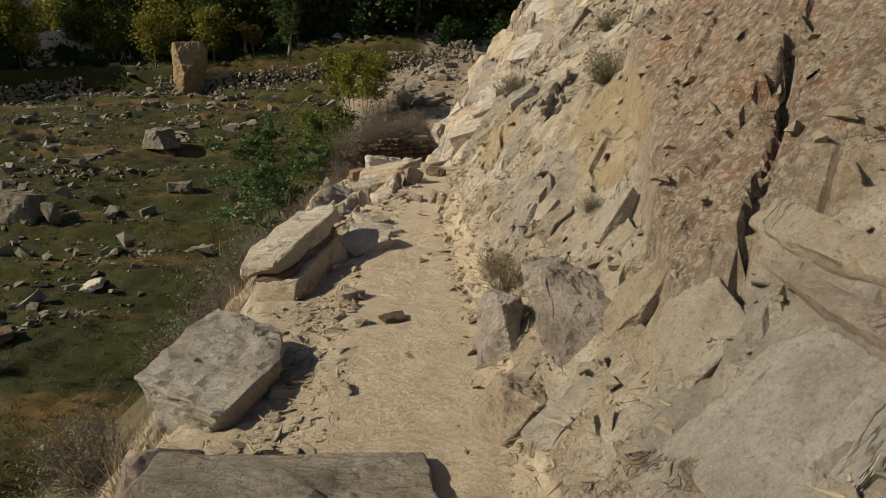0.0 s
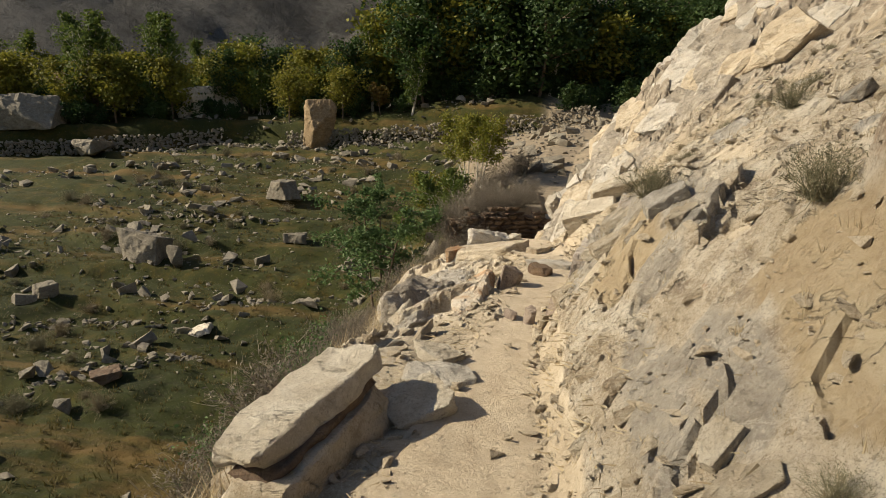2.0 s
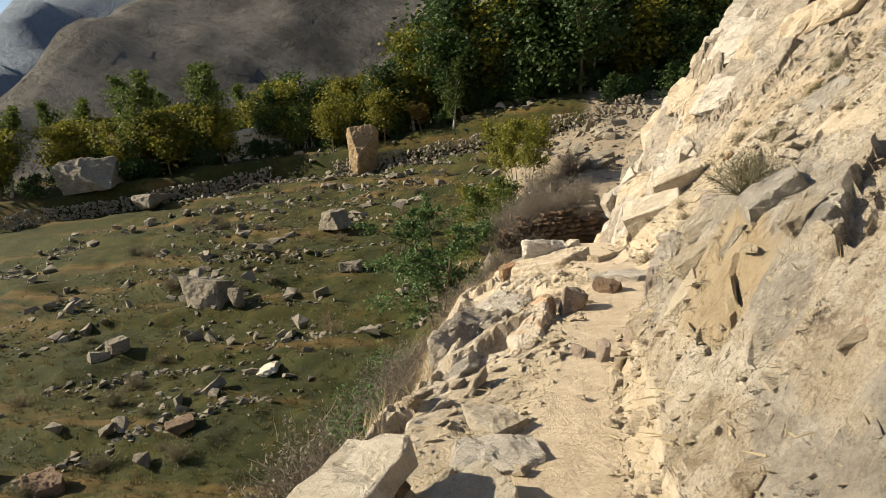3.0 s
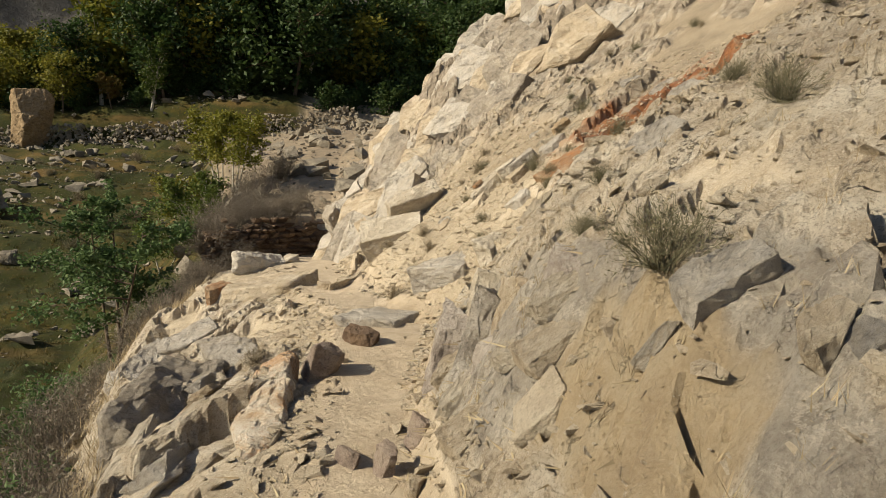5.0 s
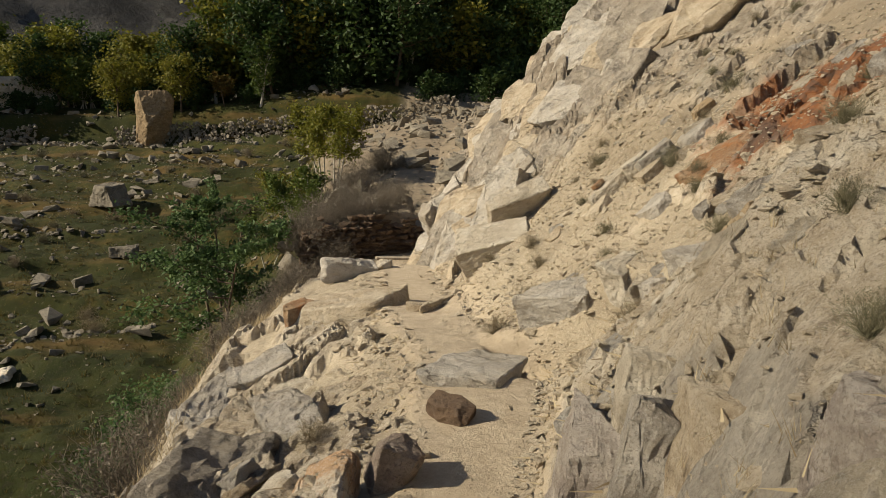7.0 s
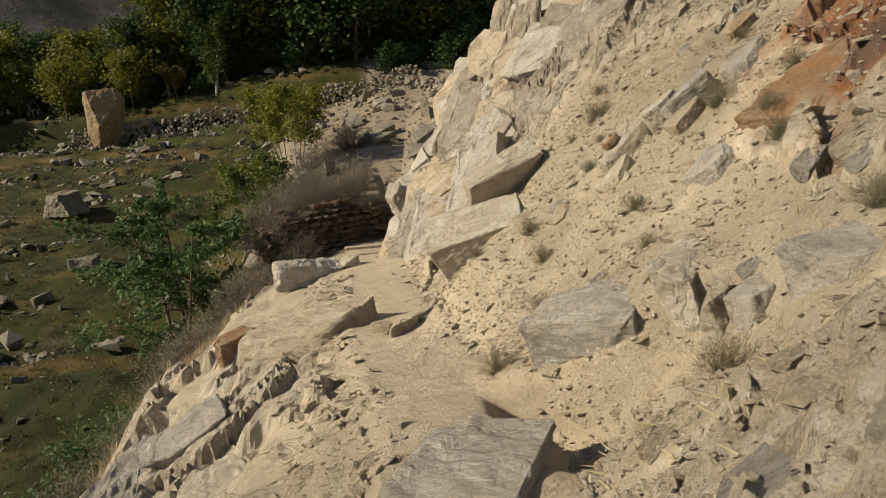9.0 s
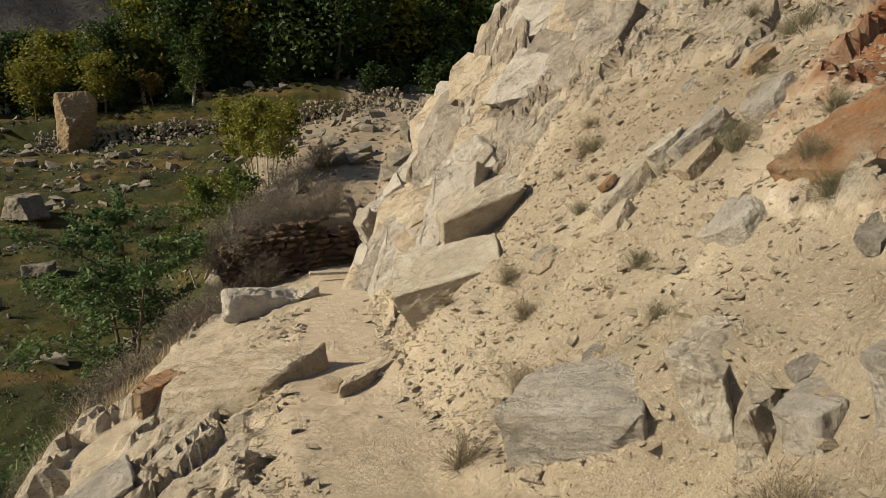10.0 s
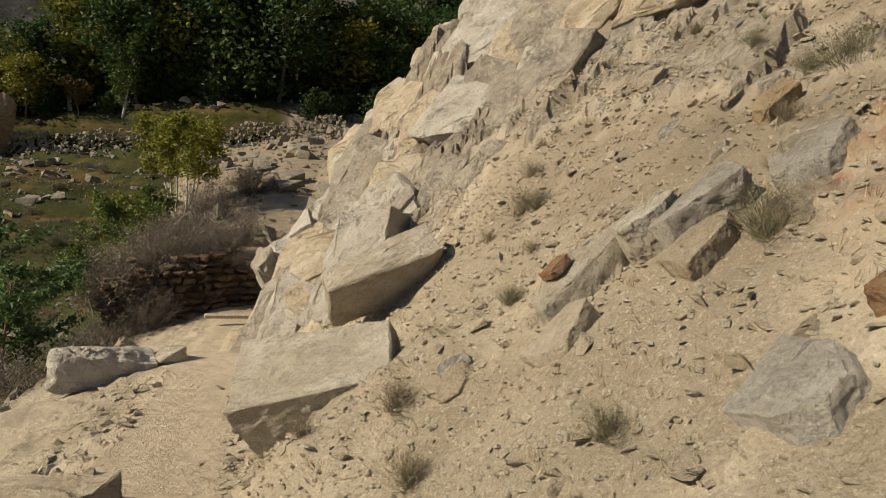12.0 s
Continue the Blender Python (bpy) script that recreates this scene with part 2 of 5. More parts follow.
# ---- materials ----
class Nodes:
    """Short hand for a node tree."""

    def __init__(self, name):
        self.mat = bpy.data.materials.new(name)
        self.mat.use_nodes = True
        self.tree = self.mat.node_tree
        self.bsdf = self.tree.nodes["Principled BSDF"]
        self.bsdf.inputs["Specular IOR Level"].default_value = 0.25
        self.coords = self.tree.nodes.new("ShaderNodeTexCoord")

    def link(self, a, b):
        self.tree.links.new(a, b)

    def mapped(self, scale, turn=(0, 0, 0), shift=(0, 0, 0)):
        m = self.tree.nodes.new("ShaderNodeMapping")
        m.inputs["Scale"].default_value = scale if isinstance(scale, tuple) else (scale,) * 3
        m.inputs["Rotation"].default_value = [radians(a) for a in turn]
        m.inputs["Location"].default_value = shift
        self.link(self.coords.outputs["Object"], m.inputs[0])
        return m.outputs[0]

    def noise(self, vector, scale=1.0, detail=6.0, rough=0.6, warp=0.0):
        n = self.tree.nodes.new("ShaderNodeTexNoise")
        n.inputs["Scale"].default_value, n.inputs["Detail"].default_value = scale, detail
        n.inputs["Roughness"].default_value, n.inputs["Distortion"].default_value = rough, warp
        self.link(vector, n.inputs["Vector"])
        return n.outputs["Fac"]

    def cells(self, vector, scale=1.0, feature="F1"):
        n = self.tree.nodes.new("ShaderNodeTexVoronoi")
        n.feature = feature
        n.inputs["Scale"].default_value = scale
        self.link(vector, n.inputs["Vector"])
        return n

    def ramp(self, value, *stops):
        r = self.tree.nodes.new("ShaderNodeValToRGB")
        e = r.color_ramp.elements
        while len(e) < len(stops):
            e.new(0.5)
        for k, (at, col) in enumerate(stops):
            e[k].position = at
            e[k].color = (*col, 1) if isinstance(col, tuple) else (col, col, col, 1)
        self.link(value, r.inputs[0])
        return r.outputs[0]

    def mix(self, fac, a, b, mode="MIX"):
        m = self.tree.nodes.new("ShaderNodeMix")
        m.data_type, m.blend_type = "RGBA", mode
        for socket, value in ((m.inputs[0], fac), (m.inputs[6], a), (m.inputs[7], b)):
            if isinstance(value, (int, float)):
                socket.default_value = value
            elif isinstance(value, tuple):
                socket.default_value = (*value, 1)
            else:
                self.link(value, socket)
        return m.outputs[2]

    def calc(self, op, a, b):
        m = self.tree.nodes.new("ShaderNodeMath")
        m.operation = op
        for k, value in enumerate((a, b)):
            if isinstance(value, (int, float)):
                m.inputs[k].default_value = value
            else:
                self.link(value, m.inputs[k])
        return m.outputs[0]

    def attribute(self, name):
        a = self.tree.nodes.new("ShaderNodeAttribute")
        a.attribute_name = name
        return a.outputs["Fac"]

    def random(self):
        return self.tree.nodes.new("ShaderNodeObjectInfo").outputs["Random"]

    def island(self):
        return self.tree.nodes.new("ShaderNodeNewGeometry").outputs["Random Per Island"]

    def bump(self, value, strength=0.5, distance=0.05, under=None):
        b = self.tree.nodes.new("ShaderNodeBump")
        b.inputs["Strength"].default_value, b.inputs["Distance"].default_value = strength, distance
        self.link(value, b.inputs["Height"])
        if under is not None:
            self.link(under, b.inputs["Normal"])
        return b.outputs[0]

    def done(self, colour, rough=0.9, normal=None):
        if isinstance(colour, tuple):
            self.bsdf.inputs["Base Color"].default_value = (*colour, 1)
        else:
            self.link(colour, self.bsdf.inputs["Base Color"])
        self.bsdf.inputs["Roughness"].default_value = rough
        if normal is not None:
            self.link(normal, self.bsdf.inputs["Normal"])
        return self.mat


def rock_look(n, pale, mid, dark, lichen, stretch=(1.0, 1.7, 1.9), turn=(20, 35, 30), amount=0.62, bands=0.12, dust=0.55):
    """Layered mountain rock: streaks along the bedding, pale crusts, broken dark seams and rusty lichen. Returns colour and normal."""
    v = n.mapped(stretch, turn)
    w = n.mapped(1.0)
    layers = n.noise(v, 2.3, 12, 0.70, 0.25)
    colour = n.ramp(layers, (0.34, dark), (0.46, mid), (0.58, pale))
    wave = n.tree.nodes.new("ShaderNodeTexWave")
    for key, value in (("Scale", 2.2), ("Distortion", 15.0), ("Detail", 5.0), ("Detail Scale", 1.6), ("Detail Roughness", 0.65)):
        wave.inputs[key].default_value = value
    n.link(n.mapped((1.0, 1.4, 1.4), turn), wave.inputs["Vector"])
    veins = n.calc("MULTIPLY", n.ramp(wave.outputs["Fac"], (0.72, 0.0), (0.95, 1.0)), n.ramp(n.noise(w, 1.4, 4, 0.6), (0.44, 0.0), (0.56, bands)))
    colour = n.mix(veins, colour, (0.72, 0.67, 0.58))
    blotch = n.noise(w, 1.9, 6, 0.62, 0.4)
    colour = n.mix(n.ramp(blotch, (0.45, 0.0), (0.60, 0.7)), colour, mid)
    crust = n.noise(w, 9.0, 9, 0.78, 0.2)
    colour = n.mix(n.ramp(crust, (0.54, 0.0), (0.62, 0.8)), colour, pale)
    speck = n.noise(w, 38.0, 4, 0.7)
    colour = n.mix(n.ramp(speck, (0.54, 0.0), (0.66, 0.7)), colour, dark)
    if lichen is not None:
        rust = n.noise(w, 1.7, 7, 0.70, 0.4)
        colour = n.mix(n.ramp(rust, (amount, 0.0), (amount + 0.06, 0.75)), colour, lichen)
    seam = n.noise(n.mapped((0.55, 2.6, 2.6), (turn[0] + 6, turn[1] - 9, turn[2] + 4)), 2.0, 6, 0.60, 0.25)
    seam = n.calc("ABSOLUTE", n.calc("SUBTRACT", seam, 0.5), 0.0)
    line = n.calc("MULTIPLY", n.ramp(seam, (0.0, 1.0), (0.012, 0.0)), n.ramp(n.noise(w, 2.4, 3, 0.6), (0.52, 0.0), (0.60, 1.0)))
    colour = n.mix(n.calc("MULTIPLY", line, 0.8), colour, (0.06, 0.045, 0.035))
    # dust lies over the rock in patches
    colour = n.mix(n.ramp(n.noise(w, 3.4, 9, 0.74, 0.3), (0.46, 0.0), (0.60, dust)), colour, n.ramp(n.noise(w, 17, 6, 0.75), (0.36, (0.42, 0.345, 0.24)), (0.64, (0.64, 0.55, 0.41))))
    colour = n.mix(n.ramp(n.noise(w, 105, 3, 0.8), (0.53, 0.0), (0.62, 0.5)), colour, dark)
    colour = n.mix(n.ramp(n.noise(n.mapped(1.0, shift=(3, 7, 5)), 80, 3, 0.8), (0.55, 0.0), (0.63, 0.55)), colour, pale)
    chips = n.cells(n.mapped((1.0, 1.7, 1.7), turn), 6.5)
    rough = n.calc("ADD", n.calc("MULTIPLY", layers, 1.1), n.calc("MULTIPLY", n.noise(w, 24, 8, 0.78), 0.8))
    rough = n.calc("ADD", rough, n.calc("MULTIPLY", chips.outputs["Distance"], 0.35))
    rough = n.calc("SUBTRACT", rough, n.calc("MULTIPLY", line, 0.5))
    return colour, n.bump(rough, 1.0, 0.075)


def rock_material(name, pale, mid, dark, lichen=None, **more):
    n = Nodes(name)
    colour, normal = rock_look(n, pale, mid, dark, lichen, **more)
    colour = n.mix(0.25, colour, n.ramp(n.random(), (0.0, dark), (0.5, mid), (1.0, pale)))
    return n.done(colour, 0.85, normal)


TAN, CREAM, RUST = (0.48, 0.385, 0.265), (0.68, 0.60, 0.47), (0.42, 0.17, 0.06)
rock_tan = rock_material("tan_rock", CREAM, TAN, (0.20, 0.14, 0.085), RUST, amount=0.66)
rock_grey = rock_material("grey_rock", (0.68, 0.63, 0.55), (0.46, 0.42, 0.36), (0.20, 0.17, 0.14), RUST, amount=0.71, bands=0.38)
rock_pale = rock_material("pale_rock", (0.74, 0.68, 0.57), (0.55, 0.475, 0.36), (0.27, 0.22, 0.16), None)
rock_rust = rock_material("rusty_rock", (0.46, 0.33, 0.20), (0.36, 0.19, 0.09), (0.16, 0.10, 0.07), (0.48, 0.17, 0.04), amount=0.50)
rock_stained = rock_material("rust_stained_white_rock", (0.78, 0.72, 0.62), (0.68, 0.56, 0.40), (0.46, 0.24, 0.08), (0.55, 0.24, 0.05), amount=0.52, dust=0.1)
rock_dull = rock_material("dull_bedrock", (0.50, 0.445, 0.365), (0.30, 0.26, 0.21), (0.11, 0.09, 0.07), RUST, amount=0.68, bands=0.5, dust=0.35)
rock_chip = rock_material("pale_chips", (0.72, 0.64, 0.50), (0.56, 0.465, 0.34), (0.30, 0.235, 0.155), None, bands=0.0)
rock_purple = rock_material("purple_rock", (0.50, 0.41, 0.33), (0.32, 0.245, 0.20), (0.16, 0.115, 0.095), RUST, amount=0.63)
rock_veined = rock_material("veined_purple_grey_rock", (0.60, 0.54, 0.47), (0.38, 0.325, 0.28), (0.19, 0.15, 0.125), RUST, amount=0.66, bands=0.8, dust=0.3)
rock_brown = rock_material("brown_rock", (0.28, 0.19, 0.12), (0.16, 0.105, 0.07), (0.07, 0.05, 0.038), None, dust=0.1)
rock_ochre = rock_material("ochre_boulder", (0.36, 0.27, 0.165), (0.26, 0.18, 0.095), (0.10, 0.075, 0.05), None, bands=0.0, dust=0.0)
rock_field = rock_material("field_rock", (0.30, 0.265, 0.205), (0.185, 0.16, 0.12), (0.075, 0.062, 0.048), None, dust=0.1)
rock_gold = rock_material("golden_rock", (0.56, 0.44, 0.29), (0.45, 0.33, 0.195), (0.25, 0.165, 0.095), (0.46, 0.23, 0.09), amount=0.58, bands=0.0, stretch=(1.0, 1.5, 1.5), dust=0.15)


def ground_material():
    n = Nodes("hillside")
    w = n.mapped(1.0)
    rock, normal_rock = rock_look(n, (0.72, 0.65, 0.53), (0.52, 0.435, 0.32), (0.22, 0.165, 0.115), RUST, amount=0.69)
    # sand and scree
    sand = n.ramp(n.noise(w, 1.1, 6, 0.6), (0.35, (0.335, 0.278, 0.198)), (0.65, (0.50, 0.425, 0.31)))
    pebble = n.cells(n.mapped((1.0, 1.6, 1.3), (10, 20, 35)), 31.0)
    chip = n.ramp(n.noise(w, 11, 6, 0.75), (0.54, 0.0), (0.66, 0.65))
    sand = n.mix(chip, sand, n.ramp(pebble.outputs["Color"], (0.1, (0.25, 0.19, 0.125)), (0.9, (0.60, 0.52, 0.40))))
    sand = n.mix(n.ramp(n.noise(w, 34, 5, 0.75), (0.56, 0.0), (0.64, 0.55)), sand, (0.22, 0.155, 0.09))
    sand = n.mix(n.ramp(n.noise(w, 55, 4, 0.8), (0.56, 0.0), (0.63, 0.75)), sand, (0.70, 0.62, 0.48))
    sand = n.mix(n.ramp(n.noise(w, 120, 3, 0.8), (0.53, 0.0), (0.62, 0.55)), sand, (0.21, 0.155, 0.10))
    # turf
    turf = n.ramp(n.noise(w, 0.22, 8, 0.68, 0.5), (0.36, (0.013, 0.017, 0.003)), (0.5, (0.034, 0.036, 0.004)), (0.64, (0.075, 0.052, 0.008)))
    turf = n.mix(n.ramp(n.noise(w, 1.6, 7, 0.75), (0.42, 0.0), (0.54, 0.8)), turf, (0.022, 0.028, 0.004))
    turf = n.mix(n.ramp(n.noise(w, 4.0, 5, 0.75), (0.54, 0.0), (0.62, 0.75)), turf, (0.030, 0.027, 0.012))
    turf = n.mix(n.ramp(n.noise(w, 6.0, 5, 0.75), (0.61, 0.0), (0.66, 0.6)), turf, (0.20, 0.165, 0.11))
    turf = n.mix(n.ramp(n.noise(n.mapped((0.05, 0.3, 0.3), (0, 0, 14)), 1.0, 5, 0.6), (0.54, 0.0), (0.66, 0.6)), turf, (0.15, 0.088, 0.030))
    # scree of the far mountain
    scree = n.ramp(n.noise(n.mapped((0.05, 0.05, 0.012)), 1.0, 9, 0.72), (0.38, (0.068, 0.063, 0.057)), (0.60, (0.20, 0.185, 0.165)))
    scree = n.mix(n.ramp(n.noise(w, 0.22, 8, 0.78), (0.54, 0.0), (0.66, 0.65)), scree, (0.055, 0.05, 0.036))
    rock = n.mix(n.calc("MULTIPLY", n.attribute("dull"), 0.75), rock, n.ramp(n.noise(w, 3.0, 9, 0.75), (0.36, (0.11, 0.09, 0.07)), (0.5, (0.26, 0.215, 0.165)), (0.62, (0.44, 0.385, 0.31))))
    rock = n.mix(n.attribute("rust"), rock, n.ramp(n.noise(w, 2.2, 8, 0.72, 0.5), (0.38, (0.17, 0.11, 0.08)), (0.50, (0.36, 0.15, 0.06)), (0.62, (0.42, 0.30, 0.20))))
    rock = n.mix(n.attribute("crust"), rock, n.ramp(n.noise(w, 8.0, 10, 0.80, 0.2), (0.36, (0.16, 0.115, 0.085)), (0.50, (0.32, 0.24, 0.17)), (0.64, (0.50, 0.42, 0.31))))
    rock = n.mix(n.calc("MULTIPLY", n.attribute("crust"), n.ramp(n.noise(w, 2.6, 8, 0.7, 0.4), (0.54, 0.0), (0.62, 0.6))), rock, (0.36, 0.17, 0.075))
    rock = n.mix(n.calc("MULTIPLY", n.attribute("crust"), n.ramp(n.noise(w, 26, 5, 0.8), (0.50, 0.0), (0.57, 0.8))), rock, (0.62, 0.53, 0.41))
    rock = n.mix(n.calc("MULTIPLY", n.attribute("crust"), n.ramp(n.noise(n.mapped(1.0, shift=(9, 2, 4)), 34, 5, 0.8), (0.53, 0.0), (0.60, 0.65))), rock, (0.17, 0.12, 0.085))
    veins = n.calc("ABSOLUTE", n.calc("SUBTRACT", n.noise(n.mapped((1.0, 1.6, 1.6), (20, 35, 30)), 3.2, 8, 0.72, 0.3), 0.5), 0.0)
    grey = n.ramp(n.noise(w, 6.0, 10, 0.78, 0.3), (0.36, (0.17, 0.155, 0.14)), (0.50, (0.33, 0.305, 0.27)), (0.64, (0.50, 0.46, 0.39)))
    grey = n.mix(n.calc("MULTIPLY", n.ramp(veins, (0.0, 0.85), (0.03, 0.0)), n.ramp(n.noise(w, 4.0, 4, 0.6), (0.45, 0.0), (0.58, 1.0))), grey, (0.72, 0.66, 0.56))
    rock = n.mix(n.calc("MULTIPLY", n.attribute("greyish"), 0.6), rock, grey)
    gold = n.ramp(n.noise(w, 2.4, 10, 0.72, 0.3), (0.34, (0.36, 0.26, 0.15)), (0.50, (0.49, 0.375, 0.225)), (0.66, (0.58, 0.48, 0.32)))
    rock = n.mix(n.calc("MULTIPLY", n.attribute("golden"), 0.75), rock, gold)
    sand = n.mix(n.calc("MULTIPLY", n.attribute("trail"), 0.8), sand, n.ramp(n.noise(w, 6, 8, 0.75), (0.35, (0.46, 0.365, 0.255)), (0.65, (0.63, 0.53, 0.39))))
    sand = n.mix(n.calc("MULTIPLY", n.attribute("soil"), 0.75), sand, n.ramp(n.noise(w, 1.4, 8, 0.75), (0.35, (0.10, 0.075, 0.048)), (0.65, (0.25, 0.195, 0.13))))
    colour = n.mix(n.attribute("rock"), sand, rock)
    colour = n.mix(n.attribute("grass"), colour, turf)
    # haze over the high ridge, painted as blue into its base colour
    scree = n.mix(n.attribute("far_haze"), scree, n.ramp(n.noise(w, 0.006, 8, 0.7), (0.35, (0.13, 0.16, 0.20)), (0.65, (0.24, 0.28, 0.33))))
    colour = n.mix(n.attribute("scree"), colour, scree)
    grain = n.calc("ADD", n.noise(w, 43, 8, 0.85, 0.6), n.calc("MULTIPLY", n.noise(w, 7, 6, 0.7), 2.5))
    fine = n.bump(grain, 1.0, 0.022)
    m = n.tree.nodes.new("ShaderNodeMix")
    m.data_type = "VECTOR"
    n.link(n.attribute("rock"), m.inputs[0])
    n.link(fine, m.inputs[4])
    n.link(normal_rock, m.inputs[5])
    m2 = n.tree.nodes.new("ShaderNodeMix")
    m2.data_type = "VECTOR"
    n.link(n.attribute("scree"), m2.inputs[0])
    n.link(m.outputs[1], m2.inputs[4])
    n.link(n.bump(n.noise(w, 0.09, 9, 0.75), 1.0, 9.0), m2.inputs[5])
    return n.done(colour, 0.95, m2.outputs[1])


def leaf_material(name, a, b, c):
    n = Nodes(name)
    colour = n.ramp(n.island(), (0.0, a), (0.55, b), (1.0, c))
    colour = n.mix(0.25, colour, n.ramp(n.random(), (0.0, a), (1.0, c)))
    n.done(colour, 0.6)
    n.bsdf.inputs["Transmission Weight"].default_value = 0.0
    glow = n.tree.nodes.new("ShaderNodeBsdfTranslucent")
    n.link(colour, glow.inputs[0])
    mixed = n.tree.nodes.new("ShaderNodeMixShader")
    mixed.inputs[0].default_value = 0.35
    n.link(n.bsdf.outputs[0], mixed.inputs[1])
    n.link(glow.outputs[0], mixed.inputs[2])
    n.link(mixed.outputs[0], n.tree.nodes["Material Output"].inputs[0])
    return n.mat


def bark_material(name, a, b):
    n = Nodes(name)
    v = n.noise(n.mapped((9, 9, 1.5)), 2.0, 6, 0.65)
    return n.done(n.ramp(v, (0.35, a), (0.65, b)), 0.9, n.bump(v, 0.6, 0.02))


hillside = ground_material()
leaf_dark = leaf_material("dark_leaves", (0.020, 0.042, 0.012), (0.038, 0.072, 0.019), (0.07, 0.105, 0.027))
leaf_green = leaf_material("green_leaves", (0.045, 0.075, 0.014), (0.085, 0.125, 0.024), (0.15, 0.17, 0.035))
leaf_yellow = leaf_material("yellowing_leaves", (0.10, 0.11, 0.014), (0.17, 0.17, 0.022), (0.25, 0.22, 0.035))
leaf_autumn = leaf_material("autumn_leaves", (0.10, 0.06, 0.015), (0.15, 0.09, 0.02), (0.14, 0.12, 0.03))
leaf_apricot = leaf_material("apricot_leaves", (0.035, 0.075, 0.022), (0.07, 0.125, 0.04), (0.13, 0.18, 0.065))
turf_blade = leaf_material("turf_blades", (0.04, 0.042, 0.010), (0.085, 0.076, 0.016), (0.15, 0.10, 0.03))
straw = leaf_material("straw", (0.28, 0.21, 0.12), (0.42, 0.34, 0.21), (0.55, 0.46, 0.30))
twig_dry = leaf_material("dry_twigs", (0.16, 0.125, 0.08), (0.25, 0.20, 0.13), (0.36, 0.31, 0.20))
twig_sage = leaf_material("sage_twigs", (0.11, 0.105, 0.06), (0.18, 0.165, 0.10), (0.27, 0.24, 0.15))
twig_ash = leaf_material("ashen_twigs", (0.11, 0.09, 0.07), (0.19, 0.16, 0.125), (0.30, 0.26, 0.20))
bark_pale = bark_material("pale_bark", (0.30, 0.27, 0.21), (0.52, 0.48, 0.40))
bark_brown = bark_material("brown_bark", (0.07, 0.05, 0.035), (0.16, 0.12, 0.08))
wood_grey = bark_material("weathered_wood", (0.28, 0.23, 0.17), (0.45, 0.39, 0.30))


# ---- ground ----
def steps(*legs):
    """Grid lines: (from, spacing, to, spacing) legs with the spacing growing evenly."""
    out = [legs[0][0]]
    for a, ha, b, hb in legs:
        x = a
        while x < b:
            x += ha + (hb - ha) * min(1, max(0, (x - a) / (b - a)))
            out.append(min(x, b))
    return np.unique(np.round(out, 4))


gx = steps((-1500, 60, -200, 12), (-200, 10, -60, 0.8), (-60, 0.7, -16, 0.35), (-16, 0.3, -2.6, 0.06), (-2.6, 0.05, -1.6, 0.03), (-1.6, 0.028, 2.2, 0.028), (2.2, 0.03, 7, 0.10), (7, 0.14, 24, 0.8), (24, 1, 160, 12))
gy = steps((-30, 2.5, -3, 0.2), (-3, 0.12, 0, 0.05), (0, 0.03, 9, 0.03), (9, 0.032, 14, 0.045), (14, 0.05, 26, 0.08), (26, 0.12, 45, 0.3), (45, 0.35, 100, 0.6), (100, 0.7, 180, 4), (180, 4, 420, 10), (420, 12, 2200, 70))
GX, GY = np.meshgrid(gx, gy)
z, rock_at, grass_at, trail_at, scree_at, crust_at, rust_at, far_haze_at = shape(GX.ravel(), GY.ravel())
upper_at = smooth(1.3, 2.8, GX.ravel() - station(ST_FOOT, GY.ravel()) + 1.2 * (fbm(GX.ravel() * 0.9, GY.ravel() * 0.9, 137) - 0.5)) * smooth(5, 8, GY.ravel())
verts = np.column_stack((GX.ravel(), GY.ravel(), z))
cols, lines = len(gx), len(gy)
corner = (np.arange(lines - 1)[:, None] * cols + np.arange(cols - 1)[None]).ravel()
quads = np.column_stack((corner, corner + 1, corner + 1 + cols, corner + cols))
mesh = bpy.data.meshes.new("ground")
mesh.vertices.add(len(verts))
mesh.vertices.foreach_set("co", verts.ravel())
mesh.loops.add(quads.size)
mesh.loops.foreach_set("vertex_index", quads.ravel())
mesh.polygons.add(len(quads))
mesh.polygons.foreach_set("loop_start", np.arange(0, quads.size, 4))
mesh.update(calc_edges=True)
for name, values in (("rock", rock_at), ("grass", grass_at), ("scree", scree_at), ("crust", crust_at), ("rust", rust_at), ("trail", trail_at), ("far_haze", far_haze_at), ("golden", stains(GOLDEN, GX.ravel(), GY.ravel(), 131)), ("greyish", stains(GREYISH, GX.ravel(), GY.ravel(), 133)), ("dull", np.maximum(smooth(15.5, 18, GY.ravel()), 0.7 * upper_at)), ("soil", np.maximum(smooth(21, 29, GY.ravel()), 0.7 * upper_at))):
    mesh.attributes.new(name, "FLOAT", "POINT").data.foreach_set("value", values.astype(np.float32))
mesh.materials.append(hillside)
mesh.polygons.foreach_set("use_smooth", rock_at[quads].max(axis=1) < 0.5)
ground = tagged(new("ground", mesh), "dusty hillside trail with bare rock, scree and stony pasture below", "ground", kind="structure")


# ---- builders ----
def part(name, bm, material, parent=None, label="", flat=True):
    mesh = bpy.data.meshes.new(name)
    if not flat:
        for f in bm.faces:
            f.smooth = True
    bm.to_mesh(mesh)
    bm.free()
    for m in material if isinstance(material, (list, tuple)) else (material,):
        mesh.materials.append(m)
    ob = new(name, mesh)
    if parent is not None:
        ob.parent = parent
    if label:
        ob["label"] = label
    return ob


